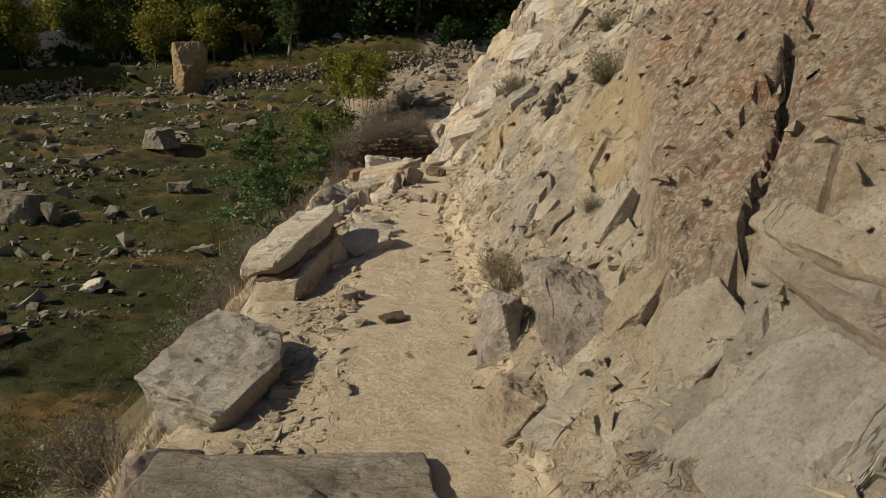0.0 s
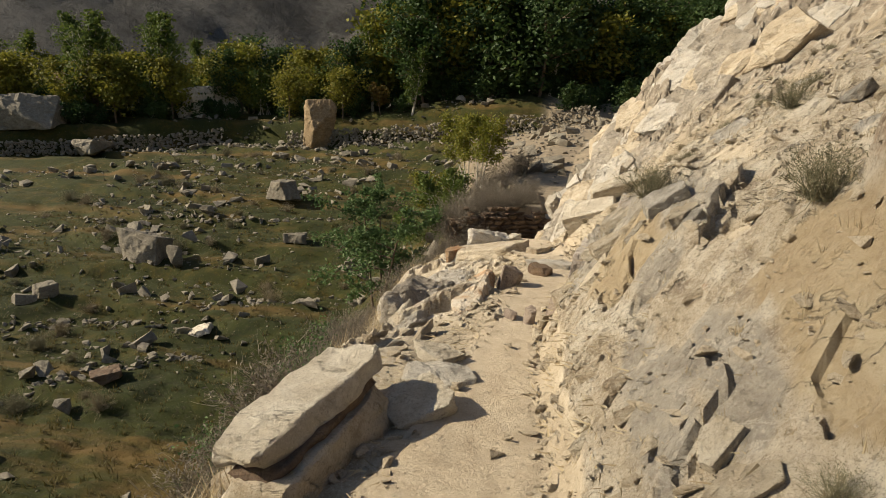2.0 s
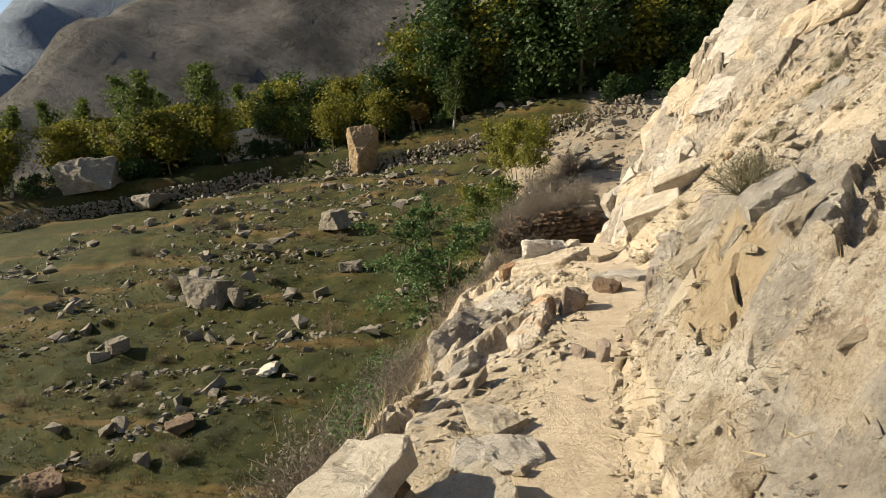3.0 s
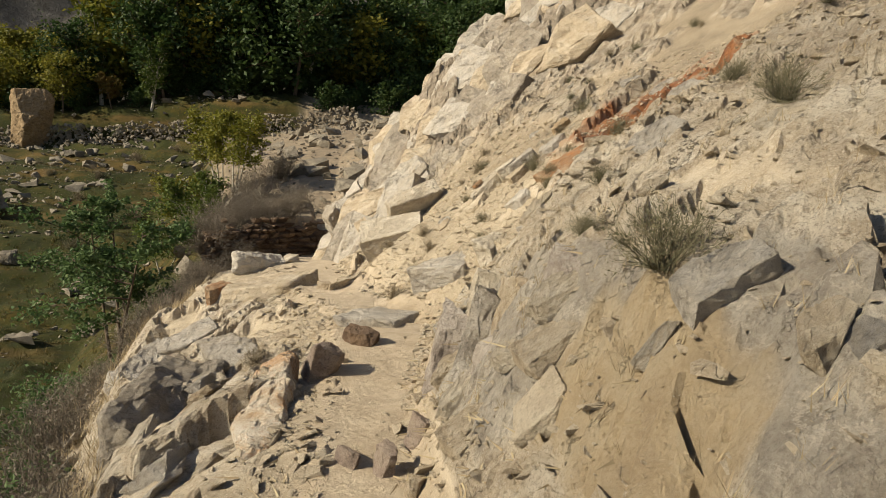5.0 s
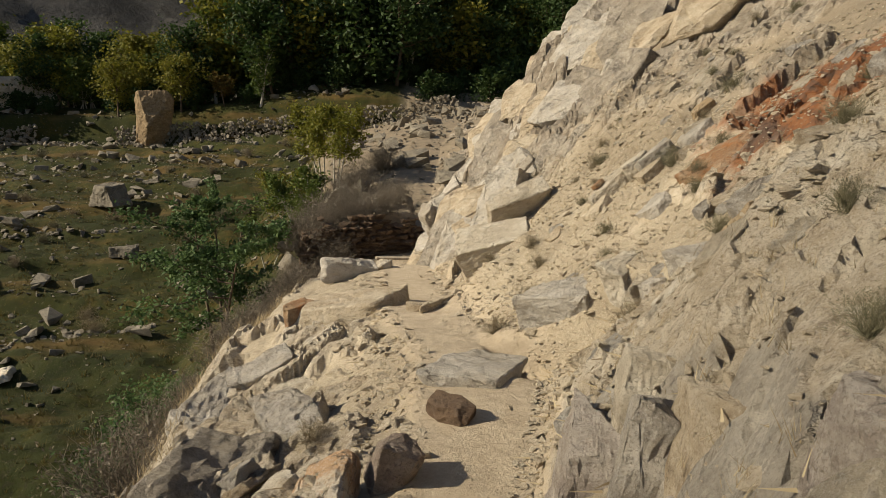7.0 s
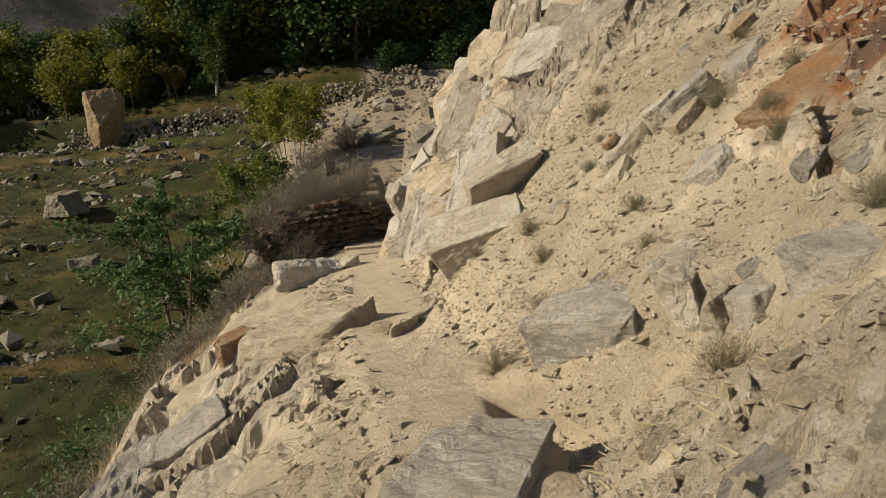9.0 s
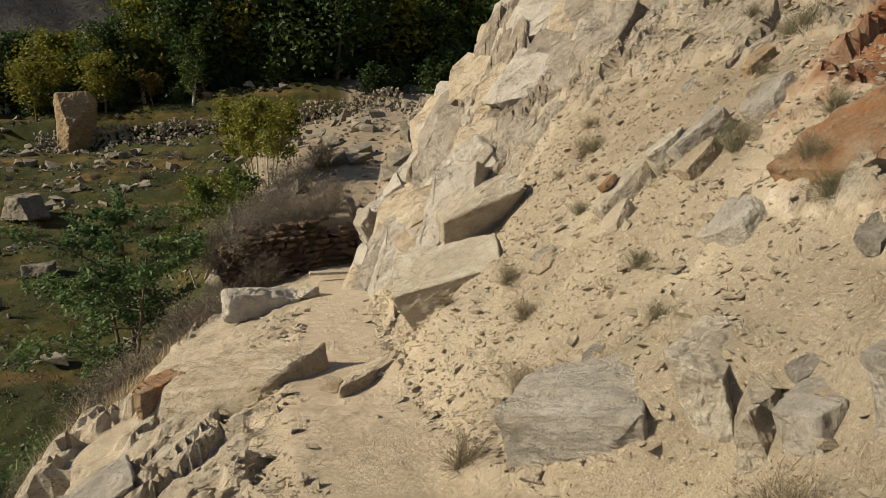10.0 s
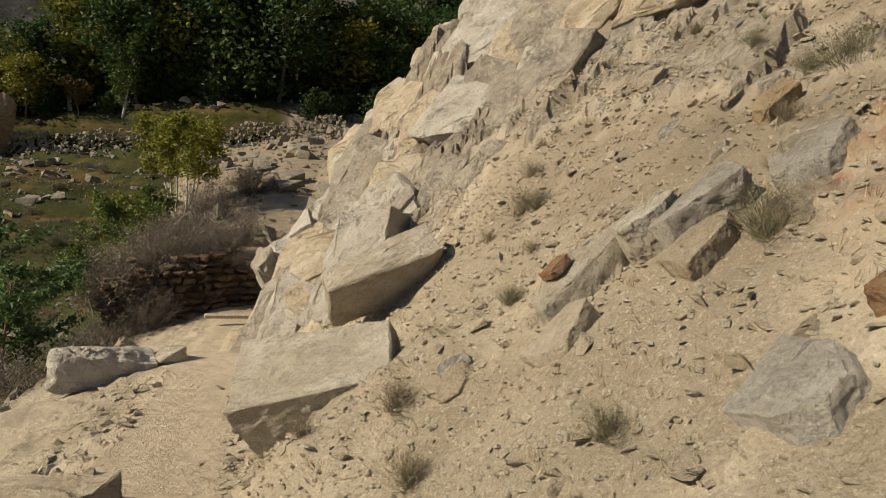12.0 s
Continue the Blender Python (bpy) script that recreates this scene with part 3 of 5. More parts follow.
def rough_up(bm, amount, size, seed):
    """Push the surface in and out, coarse and fine."""
    bm.normal_update()
    shift = Vector((seed * 3.7, seed * 1.3, seed * 7.1))
    for v in bm.verts:
        p = v.co / size + shift
        k = noise.noise(p * 1.3) + 0.5 * noise.noise(p * 3.1) + 0.35 * noise.noise(p * 7.0)
        for scale, share in ((0.9, 1.0), (2.6, 0.55)):
            cell = noise.voronoi(p * scale)[1][0]
            k += share * (noise.noise(cell * 4.7) + 0.9 * noise.noise_vector(cell * 2.9).dot(p * scale - cell))
        v.co += v.normal * k * amount


def stone_hull(rng, lx, ly, lz, points=14, square=0.35):
    """An angular block: the hull of points strewn over a squared-off ellipsoid, its foot at z = 0."""
    bm = bmesh.new()
    for _ in range(points):
        d = Vector((rng.gauss(0, 1), rng.gauss(0, 1), rng.gauss(0, 1))).normalized()
        q = Vector([math.copysign(abs(c) ** square, c) for c in d])
        bm.verts.new((q.x * lx / 2, q.y * ly / 2, q.z * lz / 2 + lz / 2))
    hull = bmesh.ops.convex_hull(bm, input=bm.verts)
    bmesh.ops.delete(bm, geom=list({g for g in hull["geom_interior"] + hull["geom_unused"] if isinstance(g, bmesh.types.BMVert)}), context="VERTS")
    bmesh.ops.dissolve_limit(bm, angle_limit=radians(9), verts=bm.verts, edges=bm.edges)
    return bm


def slab_hull(rng, lx, ly, lz, jitter=0.27):
    """A broken slab: a box with uneven corners and a few chipped ones."""
    bm = bmesh.new()
    for sx in (-1, 1):
        for sy in (-1, 1):
            for sz in (0, 1):
                j = [1 - jitter * rng.random() for _ in range(3)]
                p = Vector((sx * lx / 2 * j[0], sy * ly / 2 * j[1], sz * lz * j[2]))
                if rng.random() < 0.45:
                    c = jitter * rng.uniform(0.6, 1.4)
                    bm.verts.new(p + Vector((-sx * lx * c, 0, 0)))
                    bm.verts.new(p + Vector((0, -sy * ly * c, 0)))
                else:
                    bm.verts.new(p)
    bmesh.ops.convex_hull(bm, input=bm.verts)
    bmesh.ops.dissolve_limit(bm, angle_limit=radians(7), verts=bm.verts, edges=bm.edges)
    return bm


def finish_stone(bm, size, seed, cuts=3, rough=0.02):
    bmesh.ops.bevel(bm, geom=list(bm.edges), offset=0.012 * size, segments=1, affect="EDGES", clamp_overlap=True)
    bmesh.ops.triangulate(bm, faces=bm.faces)
    if cuts:
        longest = size / (cuts * 3.0)
        for _ in range(4):
            split = [e for e in bm.edges if e.calc_length() > longest]
            if not split:
                break
            bmesh.ops.subdivide_edges(bm, edges=split, cuts=1)
            bmesh.ops.triangulate(bm, faces=[f for f in bm.faces if len(f.verts) > 3])
        rough_up(bm, 1.5 * rough * size, size * 0.35, seed)


def stone(name, seed, dims, place, material, label, category="rock", turn=(0, 0, 0), slab=False, cuts=3, rough=0.02, group="", sink=0.0, layers=1):
    """A rock resting on the ground at place (x, y) or at (x, y, z)."""
    rng = random.Random(seed)
    lx, ly, lz = dims
    bm = bmesh.new()
    at = 0.0
    for k in range(layers):
        h = lz / layers
        piece = slab_hull(rng, lx * (1 - 0.06 * k), ly * (1 - 0.10 * k), h * 1.02) if slab else stone_hull(rng, lx, ly, h)
        bmesh.ops.translate(piece, verts=piece.verts, vec=(lx * 0.05 * k, ly * 0.04 * k, at))
        tmp = bpy.data.meshes.new("tmp")
        finish_stone(piece, max(lx, ly) * 0.9, seed + k, cuts, rough)
        piece.to_mesh(tmp)
        piece.free()
        bm.from_mesh(tmp)
        bpy.data.meshes.remove(tmp)
        at += h
    ob = part(name, bm, material)
    x, y = place[:2]
    zz = place[2] if len(place) > 2 else height(x, y)
    ob.matrix_world = pose(x, y, zz - sink, *turn)
    return tagged(ob, label, category, group)


def tube(bm, points, radii, sides=6):
    rings = []
    for k, p in enumerate(points):
        a, b = points[max(0, k - 1)], points[min(len(points) - 1, k + 1)]
        q = (b - a).to_track_quat("Z", "Y")
        rings.append([bm.verts.new(p + q @ Vector((radii[k] * math.cos(2 * math.pi * i / sides), radii[k] * math.sin(2 * math.pi * i / sides), 0))) for i in range(sides)])
    for r, s in zip(rings, rings[1:]):
        for i in range(sides):
            bm.faces.new((r[i], r[(i + 1) % sides], s[(i + 1) % sides], s[i]))
    bm.faces.new(rings[-1])


def limb(rng, base, way, length, bend=0.3, lift=0.0, n=6):
    pts, p, d = [base.copy()], base.copy(), way.normalized()
    for _ in range(n):
        d = (d + Vector((rng.gauss(0, bend), rng.gauss(0, bend), rng.gauss(0, bend) + lift)) / n * 1.6).normalized()
        p = p + d * (length / n)
        pts.append(p.copy())
    return pts


def leaf_mesh(name, centres, sizes, rng, slim=0.55):
    """Many small leaves, each one folded quad, as one mesh."""
    verts, faces = [], []
    for c, s in zip(centres, sizes):
        q = Euler((rng.uniform(0, 6.3), rng.uniform(-0.9, 0.9), rng.uniform(0, 6.3))).to_quaternion()
        k = len(verts)
        for o in ((-0.5, 0, 0), (0, -0.5 * slim, 0.08), (0.5, 0, 0), (0, 0.5 * slim, 0.08)):
            verts.append(c + q @ (Vector(o) * s))
        faces.append((k, k + 1, k + 2, k + 3))
    m = bpy.data.meshes.new(name)
    m.from_pydata(verts, [], faces)
    return m


def tree(name, seed, tall, spread, bare, leaf, bark, leaves, leaf_size, label, droop=0.0, stems=1, narrow=False, limbs=14, tight=0.17):
    """A tapered trunk with limbs and a crown of separate leaves set along the limbs' ends."""
    rng = random.Random(seed)
    root = new(name)
    tagged(root, label, "tree")
    bm, tips = bmesh.new(), []
    for s in range(stems):
        lean = Vector((rng.gauss(0, 0.10), rng.gauss(0, 0.10), 1)) if stems == 1 else Vector((rng.gauss(0, 0.28), rng.gauss(0, 0.28), 1))
        base = Vector((rng.gauss(0, 0.02), rng.gauss(0, 0.02), -0.15)) * (tall if stems > 1 else 1)
        base.z = -0.2
        trunk = limb(rng, base, lean, tall * 0.86, 0.12, 0.05, 8)
        r0 = 0.016 * tall / math.sqrt(stems) + 0.01
        tube(bm, trunk, [r0 * (1 - 0.85 * k / 8) for k in range(9)], 7)
        for k in range(limbs // stems):
            f = bare + (0.97 - bare) * (k + rng.random()) / (limbs // stems)
            i = min(7, int(f * 8))
            p = trunk[i].lerp(trunk[i + 1], f * 8 - i)
            a = rng.uniform(0, 2 * math.pi)
            rise = 1.5 if narrow else rng.uniform(0.15, 0.9)
            reach = spread * (0.45 + 0.55 * math.sin(math.pi * min(1, 0.25 + 0.75 * (f - bare) / (1 - bare)))) * rng.uniform(0.6, 1.1)
            pts = limb(rng, p, Vector((math.cos(a), math.sin(a), rise)), reach * (1.3 if narrow else 1.0), 0.35, -droop, 6)
            tube(bm, pts, [r0 * 0.38 * (1 - 0.85 * j / 6) for j in range(7)], 4)
            tips += [(pts[j], reach) for j in (2, 3, 4, 5, 6)]
            for _ in range(2):
                j = rng.choice((2, 3, 4))
                side = limb(rng, pts[j], Vector((rng.gauss(0, 1), rng.gauss(0, 1), rng.uniform(-0.2, 0.7))), reach * 0.5, 0.3, -droop, 4)
                tube(bm, side, [r0 * 0.18 * (1 - 0.8 * q / 4) for q in range(5)], 3)
                tips += [(side[q], reach) for q in (2, 3, 4)]
    part("trunk", bm, bark, root, flat=False)
    centres, sizes = [], []
    for _ in range(leaves):
        p, reach = rng.choice(tips)
        g = tight * reach
        centres.append(p + Vector((rng.gauss(0, g), rng.gauss(0, g), rng.gauss(0, g))))
        sizes.append(leaf_size * rng.uniform(0.6, 1.3))
    crown = new("crown", leaf_mesh("crown", centres, sizes, rng))
    crown.data.materials.append(leaf)
    crown.parent = root
    return root


def shrub(name, seed, tall, wide, twigs, material, label, leaf=None):
    """A dry cushion shrub: wiry twigs fanning out of one root, with tiny leaves near their ends."""
    rng = random.Random(seed)
    verts, faces = [], []

    def blade(p, d, length, r):
        side = d.cross(Vector((rng.gauss(0, 1), rng.gauss(0, 1), rng.gauss(0, 1)))).normalized() * r
        other = d.cross(side).normalized() * r
        q = p.copy()
        rows = []
        for k in range(4):
            f = 1 - 0.8 * k / 3
            rows.append((q + side * f, q - side * 0.5 * f + other * 0.87 * f, q - side * 0.5 * f - other * 0.87 * f))
            d = (d + Vector((rng.gauss(0, 0.16), rng.gauss(0, 0.16), rng.gauss(0, 0.12)))).normalized()
            q = q + d * length / 3
        k0 = len(verts)
        for row in rows:
            verts.extend(row)
        for k in range(3):
            for i in range(3):
                a, b = k0 + 3 * k + i, k0 + 3 * k + (i + 1) % 3
                faces.append((a, b, b + 3, a + 3))
        return q, d

    root = tagged(new(name), label, "shrub")

    def flush(piece, shade):
        m = bpy.data.meshes.new(piece)
        m.from_pydata(verts, [], faces)
        m.materials.append(shade)
        new(piece, m).parent = root
        verts.clear()
        faces.clear()

    tips = []
    for _ in range(twigs):
        a, lean = rng.uniform(0, 6.283), abs(rng.gauss(0, 0.55))
        d = Vector((math.cos(a) * math.sin(lean) * wide / tall * 1.3, math.sin(a) * math.sin(lean) * wide / tall * 1.3, math.cos(lean))).normalized()
        p = Vector((rng.gauss(0, wide * 0.10), rng.gauss(0, wide * 0.10), -0.02))
        q, d2 = blade(p, d, tall * rng.uniform(0.55, 1.05), 0.006 * tall + 0.0012)
        tips.append((q, d2))
        for _ in range(3):
            blade(p.lerp(q, rng.uniform(0.4, 0.9)), (d2 + Vector((rng.gauss(0, 0.5), rng.gauss(0, 0.5), rng.gauss(0, 0.4)))).normalized(), tall * rng.uniform(0.15, 0.4), 0.0035 * tall + 0.0008)
    flush("wood", material)
    for q, d in tips:
        for _ in range(5):
            c = q - d * tall * rng.uniform(0, 0.4) + Vector((rng.gauss(0, 1), rng.gauss(0, 1), rng.gauss(0, 1))) * tall * 0.04
            e = Vector((rng.gauss(0, 1), rng.gauss(0, 1), rng.gauss(0, 1))).normalized() * tall * 0.035
            g = e.cross(Vector((rng.gauss(0, 1), rng.gauss(0, 1), 0.3))).normalized() * tall * 0.012
            k0 = len(verts)
            verts.extend((c - e, c + g, c + e, c - g))
            faces.append((k0, k0 + 1, k0 + 2, k0 + 3))
    flush("foliage", leaf or material)
    return root


def tufts(name, seed, spots, material, label, category="grass", blades=7, lying=False, width=0.07):
    """Blades of grass in tufts as one mesh: spots are (x, y, size)."""
    rng = random.Random(seed)
    spots = np.array(spots)
    zs = shape(spots[:, 0], spots[:, 1])[0]
    verts, faces = [], []
    for (x, y, size), zz in zip(spots, zs):
        for _ in range(blades):
            a = rng.uniform(0, 6.283)
            out = rng.uniform(0.2, 0.9) * size
            up = size * (rng.uniform(0.01, 0.06) if lying else rng.uniform(0.4, 1.0))
            bx, by = x + rng.gauss(0, 0.3) * size, y + rng.gauss(0, 0.3) * size
            w = size * (0.03 if lying else width)
            k = len(verts)
            verts += [(bx - w * math.sin(a), by + w * math.cos(a), zz - 0.02 * size), (bx + w * math.sin(a), by - w * math.cos(a), zz + (0.02 if lying else -0.02) * size), (bx + out * math.cos(a), by + out * math.sin(a), zz + up)]
            faces.append((k, k + 1, k + 2))
    m = bpy.data.meshes.new(name)
    m.from_pydata(verts, [], faces)
    m.materials.append(material)
    return tagged(new(name, m), label, category, kind="stuff")


def strew(name, seed, spots, material, label, category="stones", flatness=0.6):
    """Loose stones as one mesh: spots are (x, y, size)."""
    rng = random.Random(seed)
    kinds = []
    for k in range(8):
        bm = stone_hull(rng, 1, rng.uniform(0.55, 0.9), flatness * rng.uniform(0.6, 1.2), 9, 0.5)
        bmesh.ops.triangulate(bm, faces=bm.faces)
        bm.verts.index_update()
        kinds.append((np.array([v.co[:] for v in bm.verts]), np.array([[v.index for v in f.verts] for f in bm.faces])))
        bm.free()
    spots = np.array(spots)
    zs = shape(spots[:, 0], spots[:, 1])[0]
    if spots.shape[1] > 3:
        zs = zs + spots[:, 3]
    vs, fs, count = [], [], 0
    for (x, y, size), zz in zip(spots[:, :3], zs):
        v, f = kinds[rng.randrange(8)]
        r = np.array(Euler((rng.gauss(0, 0.3), rng.gauss(0, 0.3), rng.uniform(0, 6.3))).to_matrix())
        vs.append((v * size) @ r.T + np.array((x, y, zz - 0.2 * size * flatness)))
        fs.append(f + count)
        count += len(v)
    m = bpy.data.meshes.new(name)
    m.from_pydata(np.concatenate(vs).tolist(), [], np.concatenate(fs).tolist())
    m.materials.append(material)
    return tagged(new(name, m), label, category, kind="stuff")



def plates(seed, spots, mats, along=(0.74, 0.22, 0.60), out=(-0.52, -0.36, 0.74)):
    """Broken plates of bedrock sticking out of the slope; spots are (x, y, size). Yields a mesh, a material and a pose for each."""
    rng = random.Random(seed)
    kinds = []
    for k in range(9):
        bm = slab_hull(rng, 1, rng.uniform(0.4, 0.8), rng.uniform(0.16, 0.36), 0.34)
        finish_stone(bm, 0.9, seed + k, 2, 0.022)
        mesh = bpy.data.meshes.new("rock_plate")
        bm.to_mesh(mesh)
        bm.free()
        mesh.materials.append(mats[k % len(mats)])
        kinds.append(mesh)
    spots = np.array(spots)
    zs = shape(spots[:, 0], spots[:, 1])[0]
    for (x, y, size), zz in zip(spots, zs):
        a = Vector((along[0] + rng.gauss(0, 0.12), along[1] + rng.gauss(0, 0.16), along[2] + rng.gauss(0, 0.12))).normalized()
        up = Vector((out[0] + rng.gauss(0, 0.10), out[1] + rng.gauss(0, 0.13), out[2])).normalized()
        side = up.cross(a).normalized()
        up = a.cross(side)
        m = Matrix((a, side, up)).transposed().to_4x4()
        p = Vector((x, y, zz)) - up * 0.15 * size
        yield rng.choice(kinds), Matrix.Translation(p) @ m @ Matrix.Diagonal((size, size * rng.uniform(0.7, 1.2), size * rng.uniform(0.7, 1.3), 1))


def face_plate(seed, dims, x, y, material, label, spin=0.0, proud=0.5, group=""):
    """A slab of bedrock that lies flat on the slope at (x, y), standing out of it by a share of its thickness."""
    h = 0.22
    gx_ = (height(x + h, y) - height(x - h, y)) / (2 * h)
    gy_ = (height(x, y + h) - height(x, y - h)) / (2 * h)
    up = Vector((-gx_, -gy_, 1)).normalized()
    a = Vector((1, 0, gx_)).normalized()
    side = up.cross(a).normalized()
    a = side.cross(up)
    mean = sum(height(x + i * 0.15, y + j * 0.15) for i in (-1, 0, 1) for j in (-1, 0, 1)) / 9
    ob = stone("bedrock_slab", seed, dims, (0, 0, 0), material, label, "rock", slab=True, cuts=6, rough=0.012, group=group)
    m = Matrix((a, side, up)).transposed().to_4x4()
    ob.matrix_world = Matrix.Translation(Vector((x, y, mean)) - up * dims[2] * (1 - proud)) @ m @ pose(0, 0, 0, 0, 0, spin)
    return ob


# ---- bedrock and large rocks beside the trail ----
stone("rock_slab", 11, (1.25, 0.62, 0.16), (-0.55, 1.95, -0.02), rock_dull, "flat grey rock slab lying across the trail's edge", turn=(-4, 3, 8), slab=True, cuts=5, rough=0.012)
stone("rock", 12, (0.56, 0.74, 0.40), (-1.14, 3.08, -0.22), rock_grey, "grey boxy boulder with a shaded side on the rim", turn=(4, 8, -22), slab=True, cuts=6, rough=0.02)
stone("rock", 13, (0.34, 0.5, 0.22), (-1.05, 2.05, -0.12), rock_purple, "dark jagged rock splinter beside the flat slab", turn=(10, 20, 30), cuts=4)
layered = tagged(new("layered_rock"), "pale layered rock split lengthwise, brown on its side, on the rim", "rock")
layered.matrix_world = pose(-1.04, 4.82, -0.16, 9, -14, -14)
# the middle piece fills the gap, its shade given as brown colour
for k, (lx, ly, lz, x, y, z0, mat) in enumerate(((0.50, 1.15, 0.27, 0.03, -0.02, 0.0, rock_tan), (0.34, 1.0, 0.07, 0.04, 0.0, 0.245, rock_brown), (0.44, 1.12, 0.13, -0.02, 0.05, 0.30, rock_pale))):
    bm = slab_hull(random.Random(140 + k), lx, ly, lz, 0.22)
    finish_stone(bm, 0.9, 140 + k, 6, 0.014)
    slab = part("slab", bm, mat, layered, ("brown lower slab", "recessed seam, the gap's shade put into brown rock", "pale upper slab")[k])
    slab.matrix_basis = pose(x, y, z0, 0, 0, -2 * k)
stone("rock", 15, (0.42, 0.36, 0.2), (-0.62, 5.3, -0.06), rock_pale, "pale broken rock leaning on the layered slab", turn=(12, -18, 40), slab=True, cuts=4)
stone("flat_stone", 16, (0.5, 0.34, 0.09), (-0.62, 5.75, -0.04), rock_grey, "flat grey stone beside the trail", turn=(6, 5, 20), slab=True)
stone("flat_stone", 17, (0.42, 0.3, 0.08), (-0.72, 6.15, -0.02), rock_pale, "flat pale stone beside the trail", turn=(-4, 8, -30), slab=True)
stone("stone", 18, (0.17, 0.11, 0.05), (-0.3, 3.68, 0.02), rock_brown, "small brown stone lying on the trail", "stone", turn=(0, 0, 20))
stone("stone", 19, (0.2, 0.15, 0.09), (-0.62, 4.05, 0.0), rock_tan, "tan stone by the trail's edge", "stone", turn=(0, 0, 60), slab=True)
stone("rock", 20, (0.60, 0.38, 0.74), (0.44, 2.64, -0.02), rock_veined, "purple-grey upright rock plate with white veins and a pointed foot", turn=(-20, 8, -24), cuts=8, rough=0.02)
stone("rock", 21, (0.15, 0.26, 0.44), (0.26, 3.02, 0.0), rock_veined, "purple-brown rock splinter leaning on the plate", turn=(-8, 10, 30), cuts=5)
stone("rock", 22, (0.40, 0.30, 0.26), (0.33, 2.50, 0.0), rock_tan, "tan wedge of rock at the foot of the slope", turn=(0, 22, 15), slab=True, cuts=4)
stone("orange_rock", 23, (0.32, 1.25, 0.40), (-0.62, 8.15, -0.42), rock_stained, "long white rock stained rusty orange beside the trail", turn=(9, -18, -4), slab=True, cuts=6, rough=0.02)
stone("rock", 24, (0.24, 0.26, 0.32), (-0.42, 8.65, -0.2), rock_purple, "dark brown rock behind the orange rock", turn=(8, 12, 10), slab=True, cuts=4)
stone("stone", 25, (0.3, 0.2, 0.14), (-0.12, 9.3, -0.16), rock_brown, "brown stone at the trail's edge", "stone", turn=(0, 8, -20), slab=True)
stone("rock_slab", 26, (1.55, 0.80, 0.42), (-1.18, 13.62, -1.14), rock_tan, "large tan rock slab with an orange end beside the trail", turn=(3, -9, -24), slab=True, cuts=6, rough=0.012)
stone("rock", 61, (0.26, 0.5, 0.28), (-1.78, 13.66, -1.1), rock_rust, "rusty orange end piece of the large slab", turn=(3, -5, -24), slab=True, cuts=4)
stone("rock_slab", 27, (0.95, 0.36, 0.2), (-1.05, 12.75, -1.14), rock_pale, "pale elongated rock slab below the trail", turn=(0, -22, 34), slab=True, cuts=6)
stone("rock", 29, (1.05, 0.55, 0.46), (-1.62, 17.3, -1.6), rock_grey, "white-grey rock at the edge of the drop", turn=(0, 12, 20), cuts=6, rough=0.024)
stone("rock", 62, (0.4, 0.3, 0.3), (-0.95, 17.6, -1.55), rock_pale, "small white rock beside the drop", turn=(0, -10, 50), cuts=4)
block = stone("rock_block", 30, (1.02, 0.56, 0.50), (0, 0, 0), rock_pale, "pale grey oblong rock block half sunk in the slope", slab=True, cuts=8, rough=0.012)
block.matrix_world = Matrix.Translation((0.57, 13.60, 0.09)) @ pose(0, 0, 0, 23, -16, -13) @ Matrix.Translation((0, 0, -0.5))
block = stone("rock_slab", 31, (1.1, 0.40, 0.42), (0, 0, 0), rock_pale, "pale pointed rock slab on the slope", slab=True, cuts=6, rough=0.014)
block.matrix_world = Matrix.Translation((1.08, 15.0, 0.42)) @ pose(0, 0, 0, 24, -18, 14) @ Matrix.Translation((0, 0, -0.42))
stone("shard", 45, (0.70, 0.12, 0.20), (-0.03, 13.02, -0.74), rock_tan, "thin rock shard standing in the trail", turn=(0, -6, 46), slab=True, cuts=4)
stone("shard", 46, (0.2, 0.1, 0.16), (-0.36, 12.95, -0.74), rock_tan, "small pointed shard beside the slab", "stone", turn=(0, 10, -40), slab=True)
stone("rock", 49, (0.3, 0.14, 0.16), (2.8, 13.1, 1.5), rock_gold, "pointed tan and orange rock high on the slope", turn=(0, -40, 20), slab=True, cuts=4)
for k, (x, y, w, h, t, mat) in enumerate(((0.74, 10.92, 0.70, 0.58, -32, rock_grey), (1.10, 10.62, 0.24, 0.58, -44, rock_pale), (1.20, 10.44, 0.20, 0.52, -56, rock_pale), (1.28, 10.24, 0.24, 0.55, -62, rock_grey), (1.36, 9.84, 0.54, 0.46, -72, rock_grey), (1.40, 9.36, 0.34, 0.4, -76, rock_dull))):
    block = stone("rock_block", 32 + k, (w, 0.55, h), (0, 0, 0), mat, "grey bedrock block with upright joints beside the trail", slab=True, cuts=8, rough=0.018, group="row of bedrock blocks")
    block.matrix_world = Matrix.Translation((x, y, height(x + 0.1, y + 0.1) + 0.12)) @ pose(0, 0, 0, 14, -14, t) @ Matrix.Translation((0, 0.20, -h))
stone("rock_slab", 40, (0.66, 1.0, 0.26), (0.08, 10.2, -0.42), rock_grey, "flat grey slab in the trail", turn=(-6, 3, -20), slab=True, cuts=6, rough=0.012)
stone("rock", 41, (0.8, 0.7, 0.55), (2.55, 11.3, 0.8), rock_rust, "steep rock covered with rusty orange lichen", turn=(-10, -32, 20), slab=True, cuts=5)
